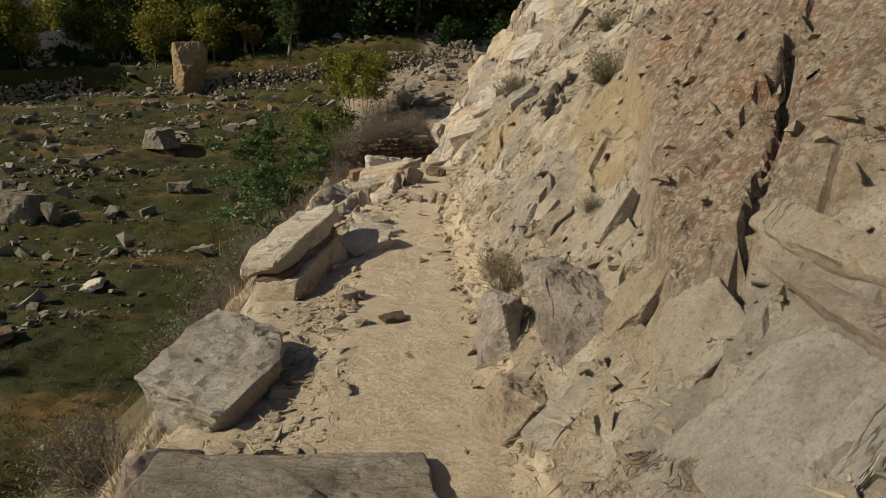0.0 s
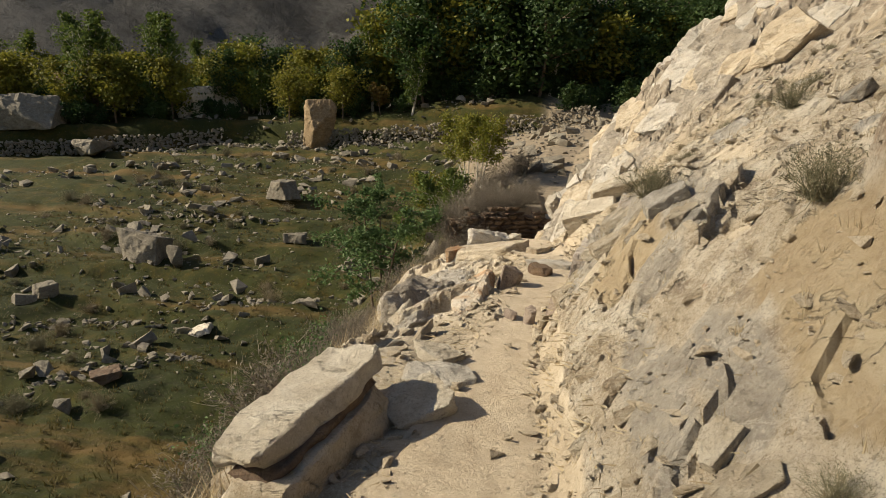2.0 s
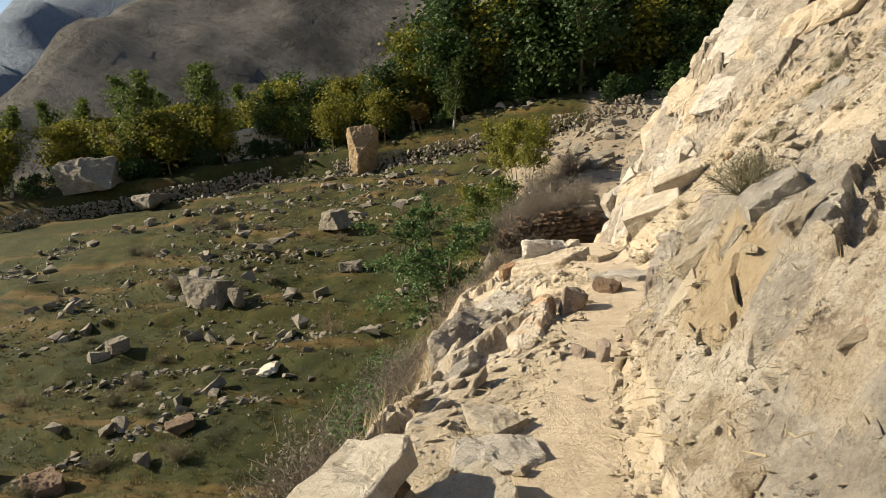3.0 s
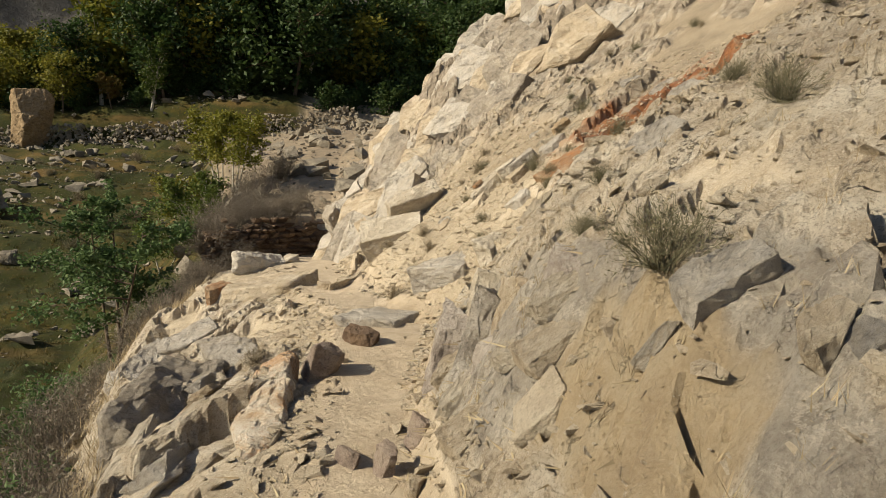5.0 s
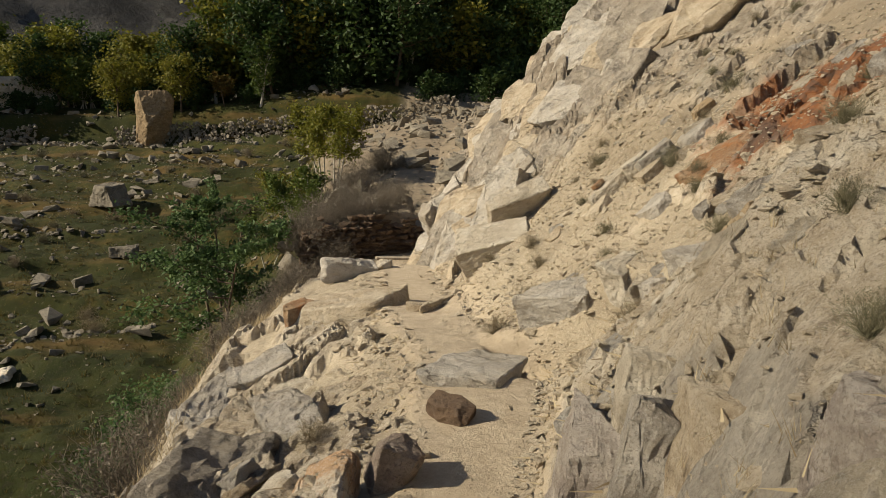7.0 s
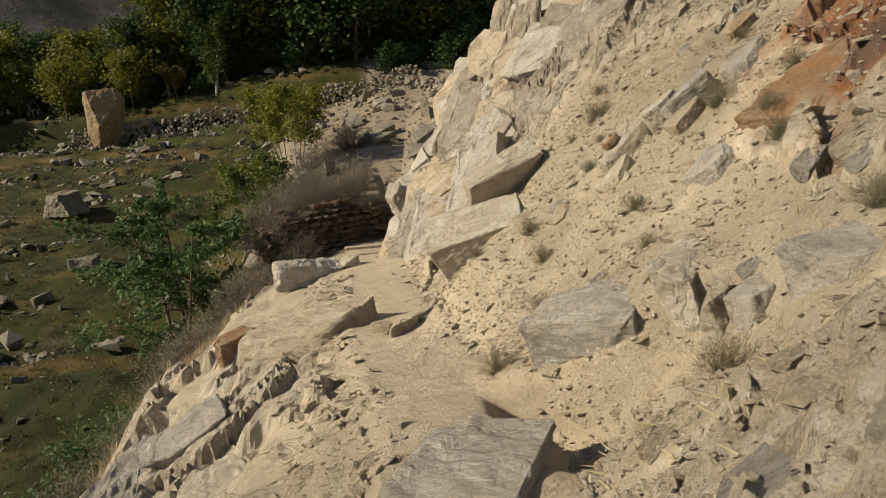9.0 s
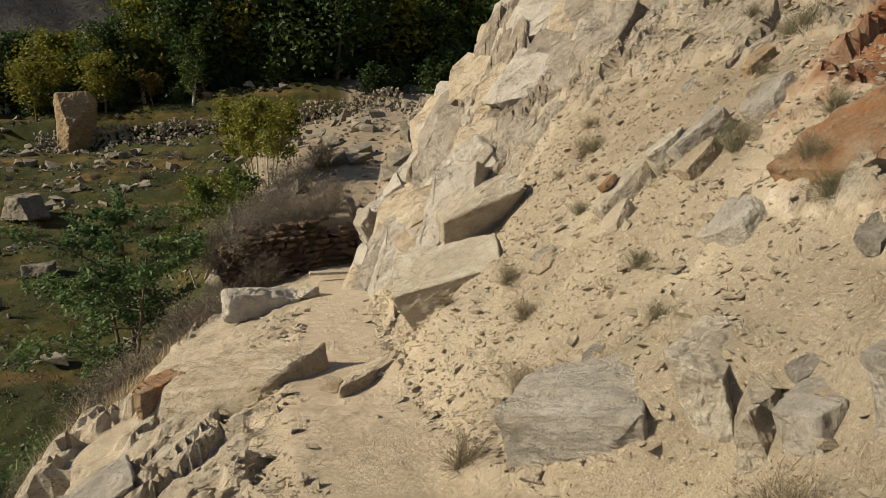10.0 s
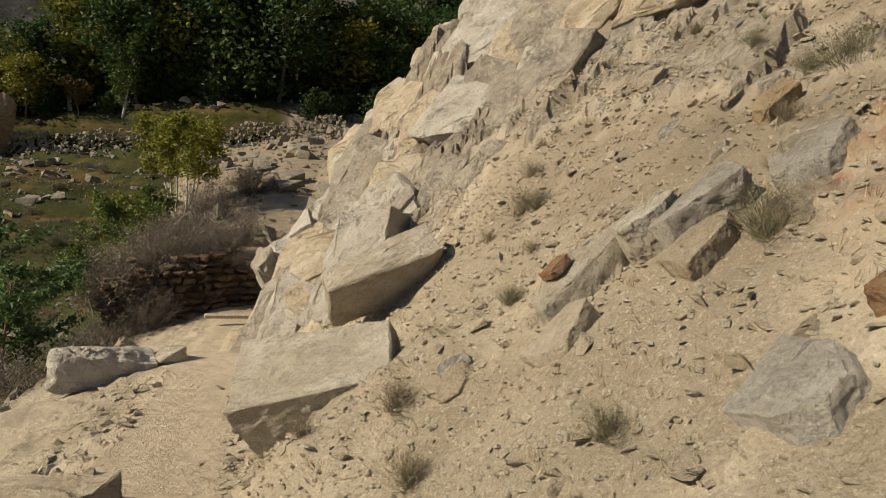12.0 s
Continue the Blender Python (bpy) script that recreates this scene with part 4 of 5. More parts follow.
for k, (x, y, lx, ly, lz, mat, spin, proud, what) in enumerate((
    (1.74, 12.80, 0.62, 0.20, 0.30, rock_pale, 10, 0.55, "pale broken rock with an orange lichen spot"), (1.55, 12.52, 0.34, 0.20, 0.22, rock_chip, 16, 0.5, "cream foot of a split rock"),
    (2.02, 12.70, 0.34, 0.16, 0.34, rock_pale, 2, 0.7, "white upper half of a split rock"), (2.14, 12.52, 0.50, 0.18, 0.34, rock_grey, -4, 0.62, "grey half of a split rock beside the crack"),
    (2.02, 12.36, 0.36, 0.2, 0.22, rock_tan, 14, 0.45, "tan broken rock below the split one"), (2.40, 12.35, 0.4, 0.3, 0.26, rock_grey, 20, 0.4, "grey bedrock knob in the slope"))):
    face_plate(400 + k, (lx, ly, lz), x, y, mat, what, spin, proud)
face_plate(345, (0.15, 0.10, 0.05), 1.70, 12.80, rock_rust, "bright orange lichen patch on the split rock", 20, 3.9)
face_plate(344, (0.34, 0.32, 0.30), 1.78, 11.50, rock_grey, "rounded grey rock sunk into the slope", 12, 0.4)


# slabs of bedrock lying in the slope
for k, (x, y, lx, ly, lz, mat, spin, what) in enumerate((
    (1.15, 1.75, 0.12, 0.85, 0.16, rock_tan, 6, "thin horizontal ledge of layered rock"), (1.06, 1.65, 0.09, 0.75, 0.14, rock_purple, 3, "thin dark ledge of layered rock"),
    (0.86, 1.42, 0.54, 0.56, 0.12, rock_grey, 8, "smooth grey bedrock slab low in the rock face"), (0.82, 1.95, 0.34, 0.36, 0.10, rock_pale, -12, "pale broken slab in the rock face"),
    (0.78, 2.45, 0.40, 0.26, 0.10, rock_tan, -20, "tan wedge of bedrock"), (0.64, 4.02, 0.22, 0.16, 0.12, rock_pale, 30, "banded white stone set in the slope"),
    (0.86, 3.25, 0.34, 0.13, 0.10, rock_pale, 12, "upright white strip of stone in the slope"), (0.36, 6.55, 0.30, 0.22, 0.12, rock_chip, -18, "cream wedge of bedrock beside the golden face"),
    (0.95, 8.55, 0.20, 0.16, 0.12, rock_pale, 40, "small white stone on the slope"), (1.35, 9.15, 0.34, 0.32, 0.20, rock_gold, 10, "yellowish stone on the slope"),
    (0.95, 8.9, 0.22, 0.2, 0.14, rock_pale, 20, "white pointed stone on the slope"), (1.2, 12.9, 0.25, 0.2, 0.1, rock_tan, 30, "tan stone sunk in the scree"))):
    face_plate(300 + k, (lx, ly, lz), x, y, mat, what, spin, 0.6 if k < 2 else 0.35)

# rib of upright bedrock blades beside the trail
for k, (x, y, top, w, h, t, mat) in enumerate(((0.24, 7.94, 0.46, 0.30, 0.75, -14, rock_veined), (0.34, 7.70, 0.70, 0.28, 0.85, -20, rock_grey), (0.47, 7.44, 0.86, 0.28, 0.85, -10, rock_tan), (0.30, 7.32, 0.60, 0.30, 0.80, -24, rock_veined), (0.44, 8.05, 0.64, 0.26, 0.7, -16, rock_pale), (0.52, 6.82, 1.06, 0.34, 0.7, -6, rock_veined))):
    stone("bedrock_slab", 330 + k, (w, 0.42, h), (x, y, top - 0.88 * h), mat, "upright blade of veined grey bedrock beside the trail", turn=(-14, 12, t), slab=True, cuts=7, rough=0.02, group="rib of bedrock blades")
# thin splinters standing between the trail and the rib
for k, (x, y, h, t) in enumerate(((-0.14, 7.25, 0.2, 20), (-0.02, 7.05, 0.16, -10), (0.05, 7.5, 0.22, 35), (-0.05, 6.75, 0.14, 10), (-0.3, 7.35, 0.12, 50), (0.08, 6.6, 0.18, -25))):
    stone("rock_splinter", 350 + k, (0.08, 0.14, h), (x, y), rock_tan if k % 2 else rock_purple, "thin rock splinter standing at the trail's edge", "stone", turn=(6, 12, t), slab=True, cuts=3, sink=0.04)
# broken slabs of the rim's rock apron
for k, (x, y, lx, ly, lz, tilt, t, mat, what) in enumerate((
    (-1.55, 9.0, 0.5, 1.3, 0.5, 24, -8, rock_dull, "steep grey bedding slab on the rim"), (-1.95, 10.6, 0.5, 1.4, 0.55, 28, -10, rock_tan, "steep tan bedding slab on the rim"),
    (-2.45, 12.2, 0.55, 1.3, 0.6, 26, -14, rock_grey, "steep veined bedding slab on the rim"),
    (-1.1, 9.9, 0.45, 0.7, 0.2, 16, 24, rock_grey, "flat broken rock slab beside the trail"), (-1.45, 11.4, 0.7, 0.5, 0.22, 14, 30, rock_pale, "pale broken rock slab below the trail"),
    (-1.95, 12.6, 0.8, 0.42, 0.25, 20, 28, rock_grey, "grey tilted rock slab near the rim"), (-0.85, 10.7, 0.6, 0.3, 0.14, 10, 36, rock_tan, "tan flat shard beside the trail"))):
    stone("bedding_slab", 360 + k, (lx, ly, lz), (x, y, height(x, y) - lz * 0.62), mat, what, turn=(4, tilt * 0.6 if k < 3 else -tilt, t), slab=True, cuts=7, rough=0.022)

# outcrop slabs above the hollow
for k, (x, y, z, lx, ly, lz, ry, rz) in enumerate((
    (2.9, 21.9, 1.7, 0.8, 1.0, 0.9, -45, 10), (1.6, 20.6, 0.0, 0.5, 1.2, 1.2, -34, -8), (2.7, 19.6, 0.9, 1.8, 0.9, 0.45, -38, 12),
    (0.9, 20.6, -1.2, 0.5, 0.8, 1.3, -30, 0), (0.35, 20.4, -1.7, 0.45, 0.8, 1.2, -28, 10), (4.2, 17.6, 2.0, 2.4, 0.9, 0.4, -36, 14))):
    stone("outcrop_slab", 50 + k, (lx, ly, lz), (x, y, z), rock_grey if k % 2 else rock_dull, "jointed pale outcrop slab above the hollow", turn=(0, ry, rz), slab=True, cuts=4, group="outcrop slabs")

# ---- pasture boulders ----
for k, (x, y, s, tall, mat, what) in enumerate((
    (-29.5, 44.0, 3.8, 2.6, rock_field, "grey slanting boulder in the pasture"), (-26.4, 43.2, 1.1, 1.9, rock_field, "upright grey boulder beside the slanting one"),
    (-31.5, 37.2, 1.6, 1.1, rock_field, "brown boulder in the pasture"), (-19.8, 35.2, 1.9, 0.4, rock_pale, "flat white slab propped in the grass"),
    (-25.7, 60.4, 3.4, 2.1, rock_field, "broad grey boulder in the pasture"), (-19.9, 49.4, 1.9, 1.0, rock_field, "low brown boulder in the grass"),
    (-20.9, 28.5, 1.5, 0.7, rock_brown, "dark low rock in the grass"), (-24.8, 28.2, 1.0, 0.7, rock_field, "grey rock in the grass"),
    # the tall terrace boulder takes dark rock in place of its shaded side
    (-32.2, 87.6, 4.3, 7.6, rock_ochre, "tall golden-brown boulder before the stone wall"), (-71.5, 91.0, 7.0, 8.0, rock_brown, "tall boulder on the terrace, its shaded side put into dark colour"),
    (-71.0, 81.0, 9.0, 5.0, rock_field, "squat dark boulder on the terrace"), (-53.0, 96.0, 10.0, 4.5, rock_pale, "long pale boulder by the trees"),
    (-62.0, 82.0, 6.0, 2.4, rock_field, "low grey boulder on the terrace"), (-21.5, 26.2, 1.1, 0.6, rock_field, "small grey rock in the grass"), (-25.0, 24.1, 1.9, 1.2, rock_brown, "dark rock in the grass"))):
    stone("boulder", 70 + k, (s, s * 0.7, tall), (x, y, height(x, y) - 0.12 * tall), mat, what, "boulder", turn=(-16 if k in (0, 3) else 0, 6 - 5 * (k % 3) if k != 8 else 0, 37 * k if k != 8 else 30), slab=k in (0, 3), cuts=4, rough=0.02)

# ---- loose stones ----
rng = random.Random(5)
spots = []
for _ in range(20000):
    y = rng.uniform(0.6, 17)
    foot = float(station(ST_FOOT, y))
    x = rng.choice((rng.gauss(foot, 0.25), rng.uniform(foot, foot + 3.6), rng.uniform(foot, foot + 3.6), rng.gauss(foot - 2 * float(station(ST_HALF, y)) - 0.2, 0.2)))
    half = float(station(ST_HALF, y))
    if abs(x - foot + half) < 0.8 * half and rng.random() < 0.88:
        continue
    spots.append((x, y, min(0.11, 0.012 * rng.paretovariate(1.5))))
scree = []
for _ in range(9000):
    y = rng.uniform(8.3, 17)
    scree.append((float(station(ST_FOOT, y)) + 4.2 * rng.random() ** 1.2 - 0.1, y, rng.uniform(0.016, 0.05)))
strew("scree", 5, scree, rock_chip, "fine pale scree covering the slope above the trail", flatness=0.42)
strew("loose_stones", 6, spots, rock_chip, "loose tan stones and chips strewn along the trail", flatness=0.42)
spots = []
for _ in range(6500):
    y = 20 + 72 * rng.random() ** 0.8
    x = rng.uniform(-62, -9)
    if vnoise(np.array([x * 0.12]), np.array([y * 0.12]), 5)[0] > rng.uniform(0.2, 0.8):
        spots.append((x, y, min(1.5, 0.14 * rng.paretovariate(1.55))))
strew("pasture_stones", 7, spots, rock_field, "grey stones scattered over the pasture")
spots = []
for _ in range(900):
    y = rng.uniform(30, 85)
    x = float(station(ST_FOOT, y)) + rng.gauss(0, 5)
    spots.append((x, y, min(1.6, 0.16 * rng.paretovariate(1.5))))
strew("talus_stones", 8, spots, rock_field, "tan talus stones on the far slope")

spots = []
for _ in range(2600):
    x = rng.uniform(-84, 4)
    if vnoise(np.array([x * 0.2]), np.array([0.0]), 3)[0] > 0.22:
        up = rng.random()
        spots.append((x, float(wall_line(np.array([x]))[0]) - 0.75 + 0.3 * up + rng.gauss(0, 0.08), rng.uniform(0.22, 0.6), 1.9 * up))
for _ in range(420):
    x = rng.uniform(-60, 0)
    spots.append((x, float(wall_line(np.array([x]))[0]) - 1.2 - abs(rng.gauss(0, 1.2)), rng.uniform(0.2, 0.7), 0.0))
strew("terrace_wall", 14, spots, rock_field, "grey dry-stone terrace wall along the pasture's end", "wall", 0.8)
spots = []
for (x0, y0), (x1, y1) in (((-30.0, 22.5), (-18.5, 31.8)), ((-33.0, 33.0), (-15.0, 40.5)), ((-40.0, 52.0), (-18.0, 55.5))):
    for _ in range(150):
        f = rng.random()
        spots.append((x0 + (x1 - x0) * f + rng.gauss(0, 0.3), y0 + (y1 - y0) * f + rng.gauss(0, 0.35), rng.uniform(0.15, 0.55)))
strew("stone_row", 15, spots, rock_field, "low rows of field stones across the pasture")
spots = [(rng.uniform(-45, -8), 18 + 62 * rng.random() ** 1.3, rng.uniform(0.12, 0.34)) for _ in range(9000)]
spots = [s for s, g in zip(spots, shape(np.array([s[0] for s in spots]), np.array([s[1] for s in spots]))[2]) if g > 0.5]
tufts("turf", 16, spots, turf_blade, "tussocky olive and brown pasture grass")
spots = []
for _ in range(3200):
    y = 0.8 + 13.2 * rng.random() ** 1.5
    f, h = float(station(ST_FOOT, y)), float(station(ST_HALF, y))
    spots.append((rng.choice((f - 2 * h - abs(rng.gauss(0, 0.3)), f + abs(rng.gauss(0, 0.25)))), y, rng.uniform(0.05, 0.16)))
tufts("straw_litter", 17, spots, straw, "dry straw and grass litter along the trail", blades=2, lying=True)
spots = []
for _ in range(1500):
    y = rng.uniform(0.5, 20)
    spots.append((float(station(ST_RIM, y)) - abs(rng.gauss(0.1, 0.7)), y, rng.uniform(0.08, 0.22)))
for _ in range(1500):
    y = rng.uniform(2, 17)
    spots.append((float(station(ST_FOOT, y)) + rng.uniform(0.1, 3.5), y, rng.uniform(0.04, 0.09)))
tufts("dry_grass", 18, spots, straw, "tufts of dry grass on the slope and the rim", blades=12, width=0.022)

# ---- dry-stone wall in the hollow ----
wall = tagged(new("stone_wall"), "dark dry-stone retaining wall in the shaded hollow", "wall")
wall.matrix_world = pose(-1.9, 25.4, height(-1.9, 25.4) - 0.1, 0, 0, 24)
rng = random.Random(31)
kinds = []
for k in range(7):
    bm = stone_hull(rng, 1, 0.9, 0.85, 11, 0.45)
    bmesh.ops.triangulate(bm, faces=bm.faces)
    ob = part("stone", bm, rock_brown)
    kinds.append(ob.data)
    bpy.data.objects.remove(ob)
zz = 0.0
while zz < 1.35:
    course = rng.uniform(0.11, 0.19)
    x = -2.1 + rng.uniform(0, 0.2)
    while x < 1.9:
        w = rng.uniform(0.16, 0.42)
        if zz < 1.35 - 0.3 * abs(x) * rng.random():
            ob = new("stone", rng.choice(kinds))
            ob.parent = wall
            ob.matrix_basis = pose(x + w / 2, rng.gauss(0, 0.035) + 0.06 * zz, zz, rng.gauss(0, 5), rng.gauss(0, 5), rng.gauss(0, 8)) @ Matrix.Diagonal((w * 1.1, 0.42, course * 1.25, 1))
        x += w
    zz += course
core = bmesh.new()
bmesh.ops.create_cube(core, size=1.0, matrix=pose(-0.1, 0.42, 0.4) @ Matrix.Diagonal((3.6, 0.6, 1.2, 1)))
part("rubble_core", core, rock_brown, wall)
plank = bmesh.new()
bmesh.ops.create_cube(plank, size=1.0, matrix=Matrix.Diagonal((1.35, 0.16, 0.07, 1)))
bmesh.ops.bevel(plank, geom=list(plank.edges), offset=0.012, segments=1, affect="EDGES")
plank = tagged(part("plank", plank, wood_grey), "weathered grey wooden plank lying before the wall", "plank")
plank.matrix_world = pose(-0.85, 23.8, -2.68, 0, 3, 12)

# ---- trees ----
small_tree = tree("tree", 3, 7.0, 3.0, 0.28, leaf_apricot, bark_brown, 9000, 0.16, "small green tree with spreading feathery branches on the bank", droop=0.05, stems=3, limbs=24, tight=0.05)
small_tree.matrix_world = pose(-6.9, 27.0, height(-6.9, 27.0), 0, 0, 40)
sapling = tree("sapling", 4, 5.4, 1.5, 0.42, leaf_yellow, bark_pale, 4200, 0.19, "young yellow-green tree with pale slim stems", stems=3, limbs=21)
sapling.matrix_world = pose(-4.9, 41.0, height(-4.9, 41.0))
dark_sapling = tree("sapling", 5, 4.4, 1.3, 0.40, leaf_green, bark_pale, 3200, 0.18, "young green tree with a pale slim trunk", stems=2, limbs=16)
dark_sapling.matrix_world = pose(-6.5, 39.5, height(-6.5, 39.5))
for ob, x, y, r, k in ((sapling, -5.8, 43.5, 190, 1.05), (dark_sapling, -8.0, 38.5, 120, 0.8), (sapling, -7.4, 41.5, 250, 0.8), (dark_sapling, -5.6, 37.5, 20, 0.6)):
    copy_thing(ob, pose(x, y, height(x, y), 0, 0, r) @ Matrix.Scale(k, 4))
bank_bush = tree("bush", 6, 1.0, 0.7, 0.05, leaf_apricot, bark_brown, 1500, 0.06, "small leafy green bush on the bank", stems=4, limbs=16)
bank_bush.matrix_world = pose(-2.7, 9.2, height(-2.7, 9.2))
for x, y, r, k in ((-3.2, 10.4, 40, 1.2), (-3.8, 12.0, 90, 1.0), (-4.6, 14.5, 150, 1.4), (-5.4, 17.5, 200, 1.5), (-3.0, 7.6, 260, 0.9), (-6.0, 21.0, 300, 1.8), (-7.5, 23.5, 10, 2.0)):
    copy_thing(bank_bush, pose(x, y, height(x, y), 0, 0, r) @ Matrix.Scale(k, 4))
forest = [
    tree("poplar", 21, 13, 2.4, 0.15, leaf_green, bark_pale, 2600, 0.44, "tall slender green poplar at the pasture's end", narrow=True, limbs=26),
    tree("willow", 22, 8, 3.8, 0.2, leaf_yellow, bark_brown, 3000, 0.42, "round yellow-green willow by the stone wall", limbs=20),
    tree("walnut_tree", 23, 13, 5.2, 0.12, leaf_dark, bark_brown, 3600, 0.55, "large dark green tree in the grove", limbs=22),
    tree("willow", 24, 7.5, 3.2, 0.15, leaf_green, bark_pale, 2800, 0.40, "round green tree with pale stems in the grove", stems=3, limbs=21),
    tree("young_tree", 25, 5.5, 1.9, 0.3, leaf_autumn, bark_brown, 1500, 0.34, "small tree turning orange before the grove", limbs=14),
    tree("bush", 26, 3.6, 2.2, 0.02, leaf_dark, bark_brown, 1500, 0.38, "dark green bush under the trees", stems=3, limbs=18),
]
rng = random.Random(9)
used = set()


def grow(kind, x, y, size):
    m = pose(x, y, height(x, y), 0, 0, rng.uniform(0, 360)) @ Matrix.Scale(size, 4)
    if kind in used:
        copy_thing(forest[kind], m)
    else:
        forest[kind].matrix_world = m
        used.add(kind)


for k in range(230):
    x = -90 + 118 * (k + rng.random()) / 230
    y = float(wall_line(np.array([x]))[0]) + 4 + abs(rng.gauss(0, 22)) + (10 if x > 0 else 0)
    right = x > -26
    kind = rng.choices(range(5), weights=(1.5, 1, 7, 2, 0.2) if right else (1.5, 4, 0.6, 4, 0.5))[0]
    grow(kind, x, y, rng.uniform(0.75, 1.2) * (1.5 if right else 1.08))
for k in range(60):
    x = -80 + 100 * (k + rng.random()) / 60
    grow(5, x, float(wall_line(np.array([x]))[0]) + rng.uniform(2.0, 12.0), rng.uniform(0.6, 1.2))
for x, size, kind in ((-30.0, 0.8, 1), (-24.5, 0.95, 4), (-20.0, 0.75, 0), (-38.0, 0.8, 1)):
    grow(kind, x, float(wall_line(np.array([x]))[0]) + 1.6, size)

# ---- shrubs ----
sage = [shrub("sage_shrub", 200 + k, 0.34, 0.5, 190, twig_sage, "grey-green dry shrub growing among the rocks") for k in range(2)]
dry = [shrub("dry_shrub", 210 + k, 0.30, 0.42, 130, twig_dry, "straw-coloured dry shrub on the slope") for k in range(2)]
ashen = [shrub("thorn_shrub", 220 + k, 0.7, 1.1, 260, twig_ash, "ashen leafless thorn shrub on the bank") for k in range(2)]
placed = set()


def plant(kind, x, y, size=1.0, turn=0.0):
    ob = kind
    m = pose(x, y, height(x, y) - 0.01, 0, 0, turn) @ Matrix.Scale(size, 4)
    if ob.name in placed:
        copy_thing(ob, m)
    else:
        ob.matrix_world = m
        placed.add(ob.name)


for k, (x, y, s) in enumerate(((1.17, 4.9, 0.62), (0.66, 6.33, 0.62), (0.80, 3.5, 0.45), (0.78, 7.28, 0.5), (1.73, 7.3, 0.9), (1.62, 9.9, 0.6), (1.30, 11.3, 0.45), (1.92, 11.05, 0.6), (2.15, 12.2, 0.8), (2.13, 12.5, 0.6), (3.04, 12.95, 1.0), (1.45, 11.9, 0.5), (1.15, 8.0, 0.5), (2.3, 8.6, 0.7))):
    plant(sage[k % 2], x, y, s, 77 * k)
for k, (x, y, s) in enumerate(((0.36, 3.5, 0.7), (0.32, 3.85, 0.6), (0.74, 11.64, 0.9), (0.37, 11.25, 0.9), (0.56, 17.4, 0.9), (0.95, 13.0, 0.8), (0.95, 12.5, 0.7), (0.52, 13.15, 0.6), (2.04, 14.7, 0.9), (0.6, 15.2, 0.8), (1.1, 10.0, 0.8), (-0.9, 9.4, 0.8), (-1.1, 10.6, 0.8))):
    plant(dry[k % 2], x, y, s, 53 * k)
rng = random.Random(12)
for k in range(46):
    y = rng.uniform(9, 32)
    x = float(station(ST_RIM, y)) - rng.uniform(0.2, 2.0)
    plant(ashen[k % 2], x, y, rng.uniform(0.6, 1.3), rng.uniform(0, 360))
for k, (x, y, s) in enumerate(((-3.6, 25.2, 1.5), (-3.3, 24.3, 1.3), (-2.7, 24.6, 1.0), (-3.0, 25.6, 1.1), (-2.5, 25.8, 1.0), (-2.0, 26.0, 1.2), (-1.4, 26.2, 0.9), (-2.4, 27.2, 1.5), (-1.2, 27.6, 1.2), (-4.2, 24.2, 1.5), (-3.4, 23.4, 1.2), (-2.9, 27.5, 1.8), (-3.9, 30.0, 2.0), (-3.2, 34.0, 2.0), (-3.6, 39.5, 2.2), (-2.4, 44.0, 2.4))):
    plant(ashen[k % 2], x, y, s, 61 * k)

rng = random.Random(43)
for k in range(26):
    y = rng.uniform(0.5, 9)
    plant(rng.choice(ashen + dry), float(station(ST_RIM, y)) - rng.uniform(0.1, 1.6), y, rng.uniform(0.5, 0.9), rng.uniform(0, 360))
for k in range(40):
    y = rng.uniform(8.5, 17)
    plant(rng.choice(dry + sage), float(station(ST_FOOT, y)) + rng.uniform(0.5, 5.0), y, rng.uniform(0.3, 0.75), rng.uniform(0, 360))
rng = random.Random(41)
for k in range(70):
    y = 22 + 62 * rng.random()
    plant(rng.choice(dry + sage), rng.uniform(-48, -12), y, rng.uniform(2.0, 5.0), rng.uniform(0, 360))

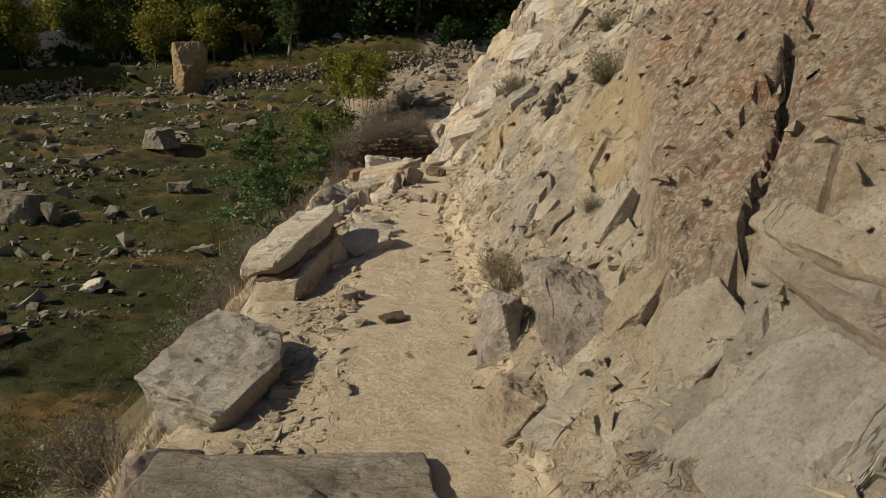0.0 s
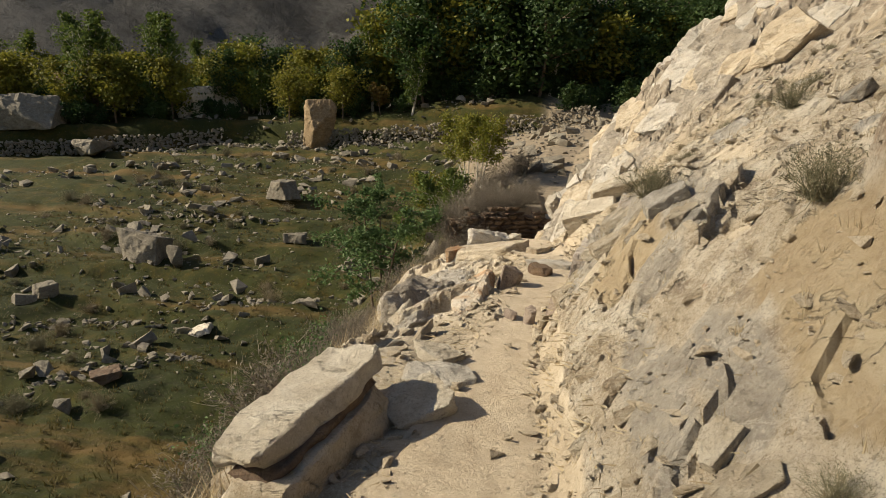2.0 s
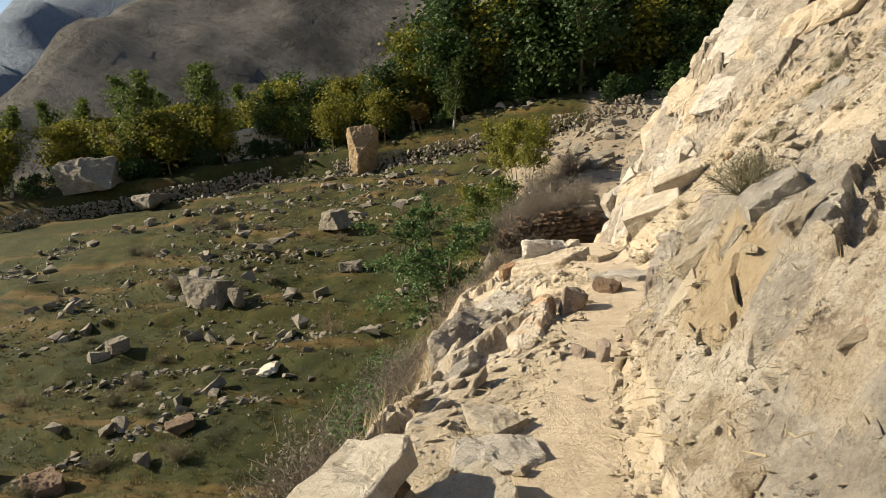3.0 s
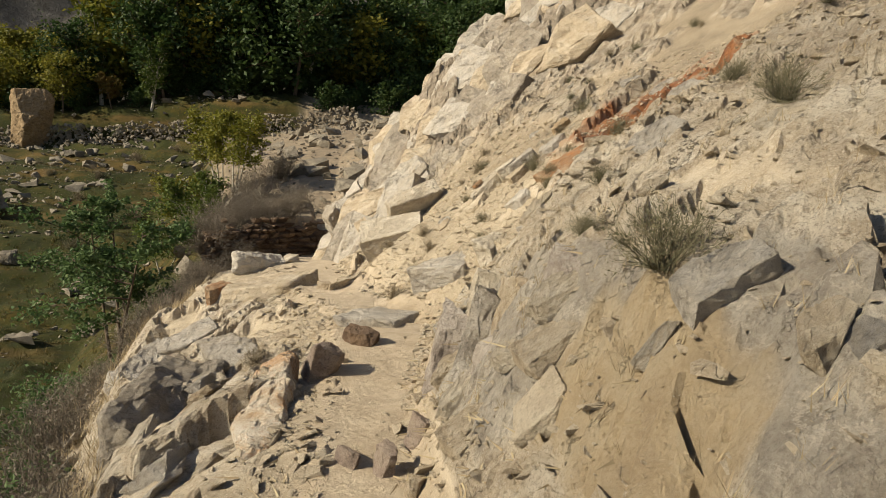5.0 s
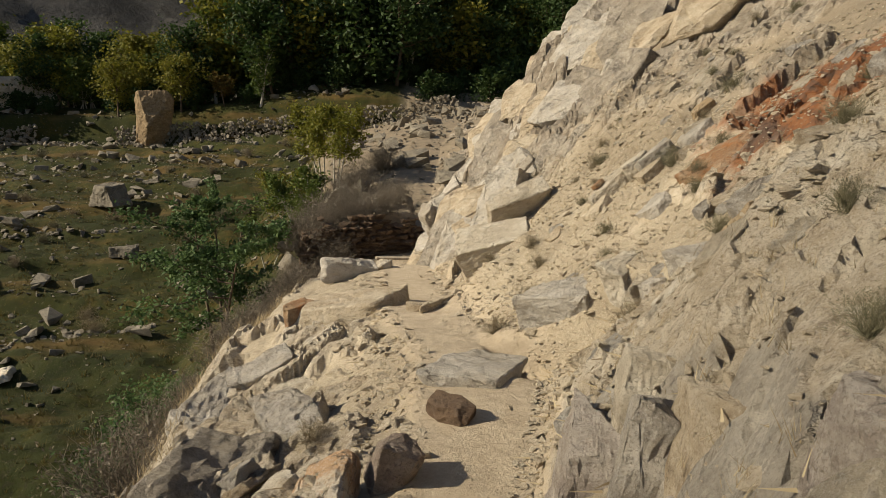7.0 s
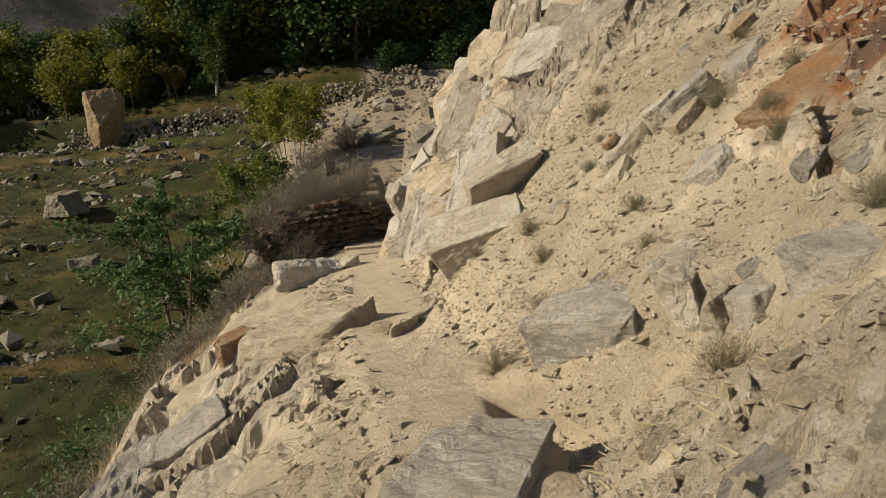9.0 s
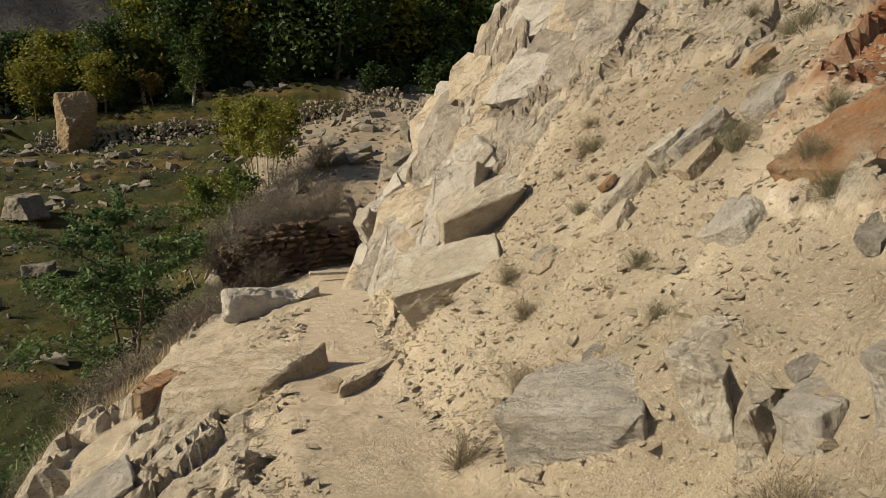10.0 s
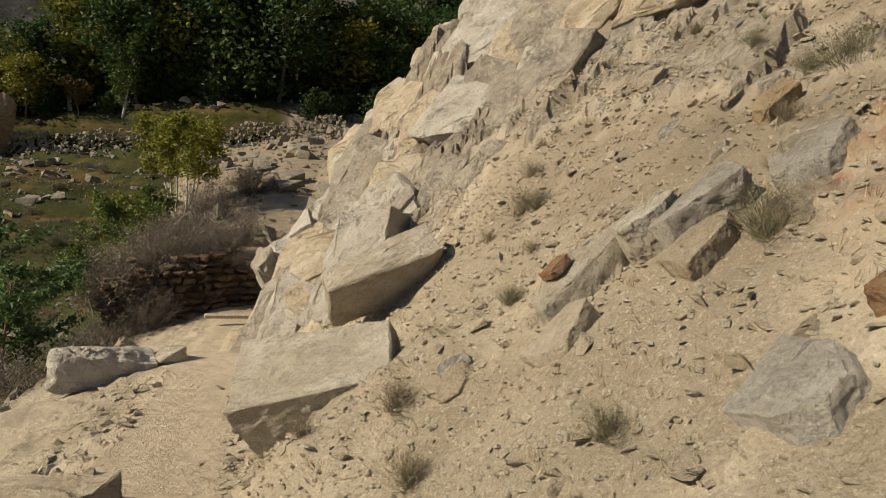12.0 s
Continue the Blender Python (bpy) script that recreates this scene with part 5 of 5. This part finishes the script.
# ---- broken bedrock plates, nearest last ----
rng = random.Random(77)
far_spots, near_spots = [], []
while len(far_spots) < 300:
    y = rng.uniform(16.5, 27)
    x = float(station(ST_FOOT, y)) + rng.uniform(0.0, 7.5)
    far_spots.append((x, y, rng.choice((rng.uniform(0.3, 0.8), rng.uniform(0.8, 1.9)))))
while len(near_spots) < 210:
    y = rng.uniform(1.0, 16.0)
    d = rng.uniform(0.12, 3.4)
    if y < 5 and d > 0.5:
        continue
    near_spots.append((float(station(ST_FOOT, y)) + d, y, rng.uniform(0.10, 0.42)))
rim_spots = []
for _ in range(80):
    y = rng.uniform(4.8, 13)
    rim_spots.append((float(station(ST_RIM, y)) + rng.uniform(-0.7, 0.6), y, rng.uniform(0.2, 0.55)))
bedrock = (rock_dull, rock_grey, rock_dull, rock_tan)
vs, fs, ms, count = [], [], [], 0
for mesh, m in plates(5, far_spots, bedrock, (0.58, 0.10, 0.80), (-0.60, -0.62, 0.50)):
    co = np.array([(m @ v.co)[:] for v in mesh.vertices])
    vs.append(co)
    fs += [[i + count for i in p.vertices] for p in mesh.polygons]
    ms += [bedrock.index(mesh.materials[0])] * len(mesh.polygons)
    count += len(co)
mesh = bpy.data.meshes.new("outcrop_plates")
mesh.from_pydata(np.concatenate(vs).tolist(), [], fs)
for m in bedrock:
    mesh.materials.append(m)
mesh.polygons.foreach_set("material_index", ms)
tagged(new("outcrop_plates", mesh), "jointed pale and grey bedrock plates of the outcrop", "rock", kind="stuff")
rocky_at = shape(np.array([s[0] for s in near_spots]), np.array([s[1] for s in near_spots]))[1]
for mesh, m in plates(6, [s for s, r in zip(near_spots, rocky_at) if r > 0.3 or s[2] < 0.2], (rock_tan, rock_pale, rock_grey, rock_chip)):
    ob = new("rock_plate", mesh)
    ob.parent = ground
    ob.matrix_basis = m
for mesh, m in plates(7, rim_spots, (rock_tan, rock_pale, rock_grey, rock_tan), (0.30, 0.80, 0.10), (-0.72, -0.10, 0.66)):
    ob = new("rock_plate", mesh)
    ob.parent = ground
    ob.matrix_basis = m
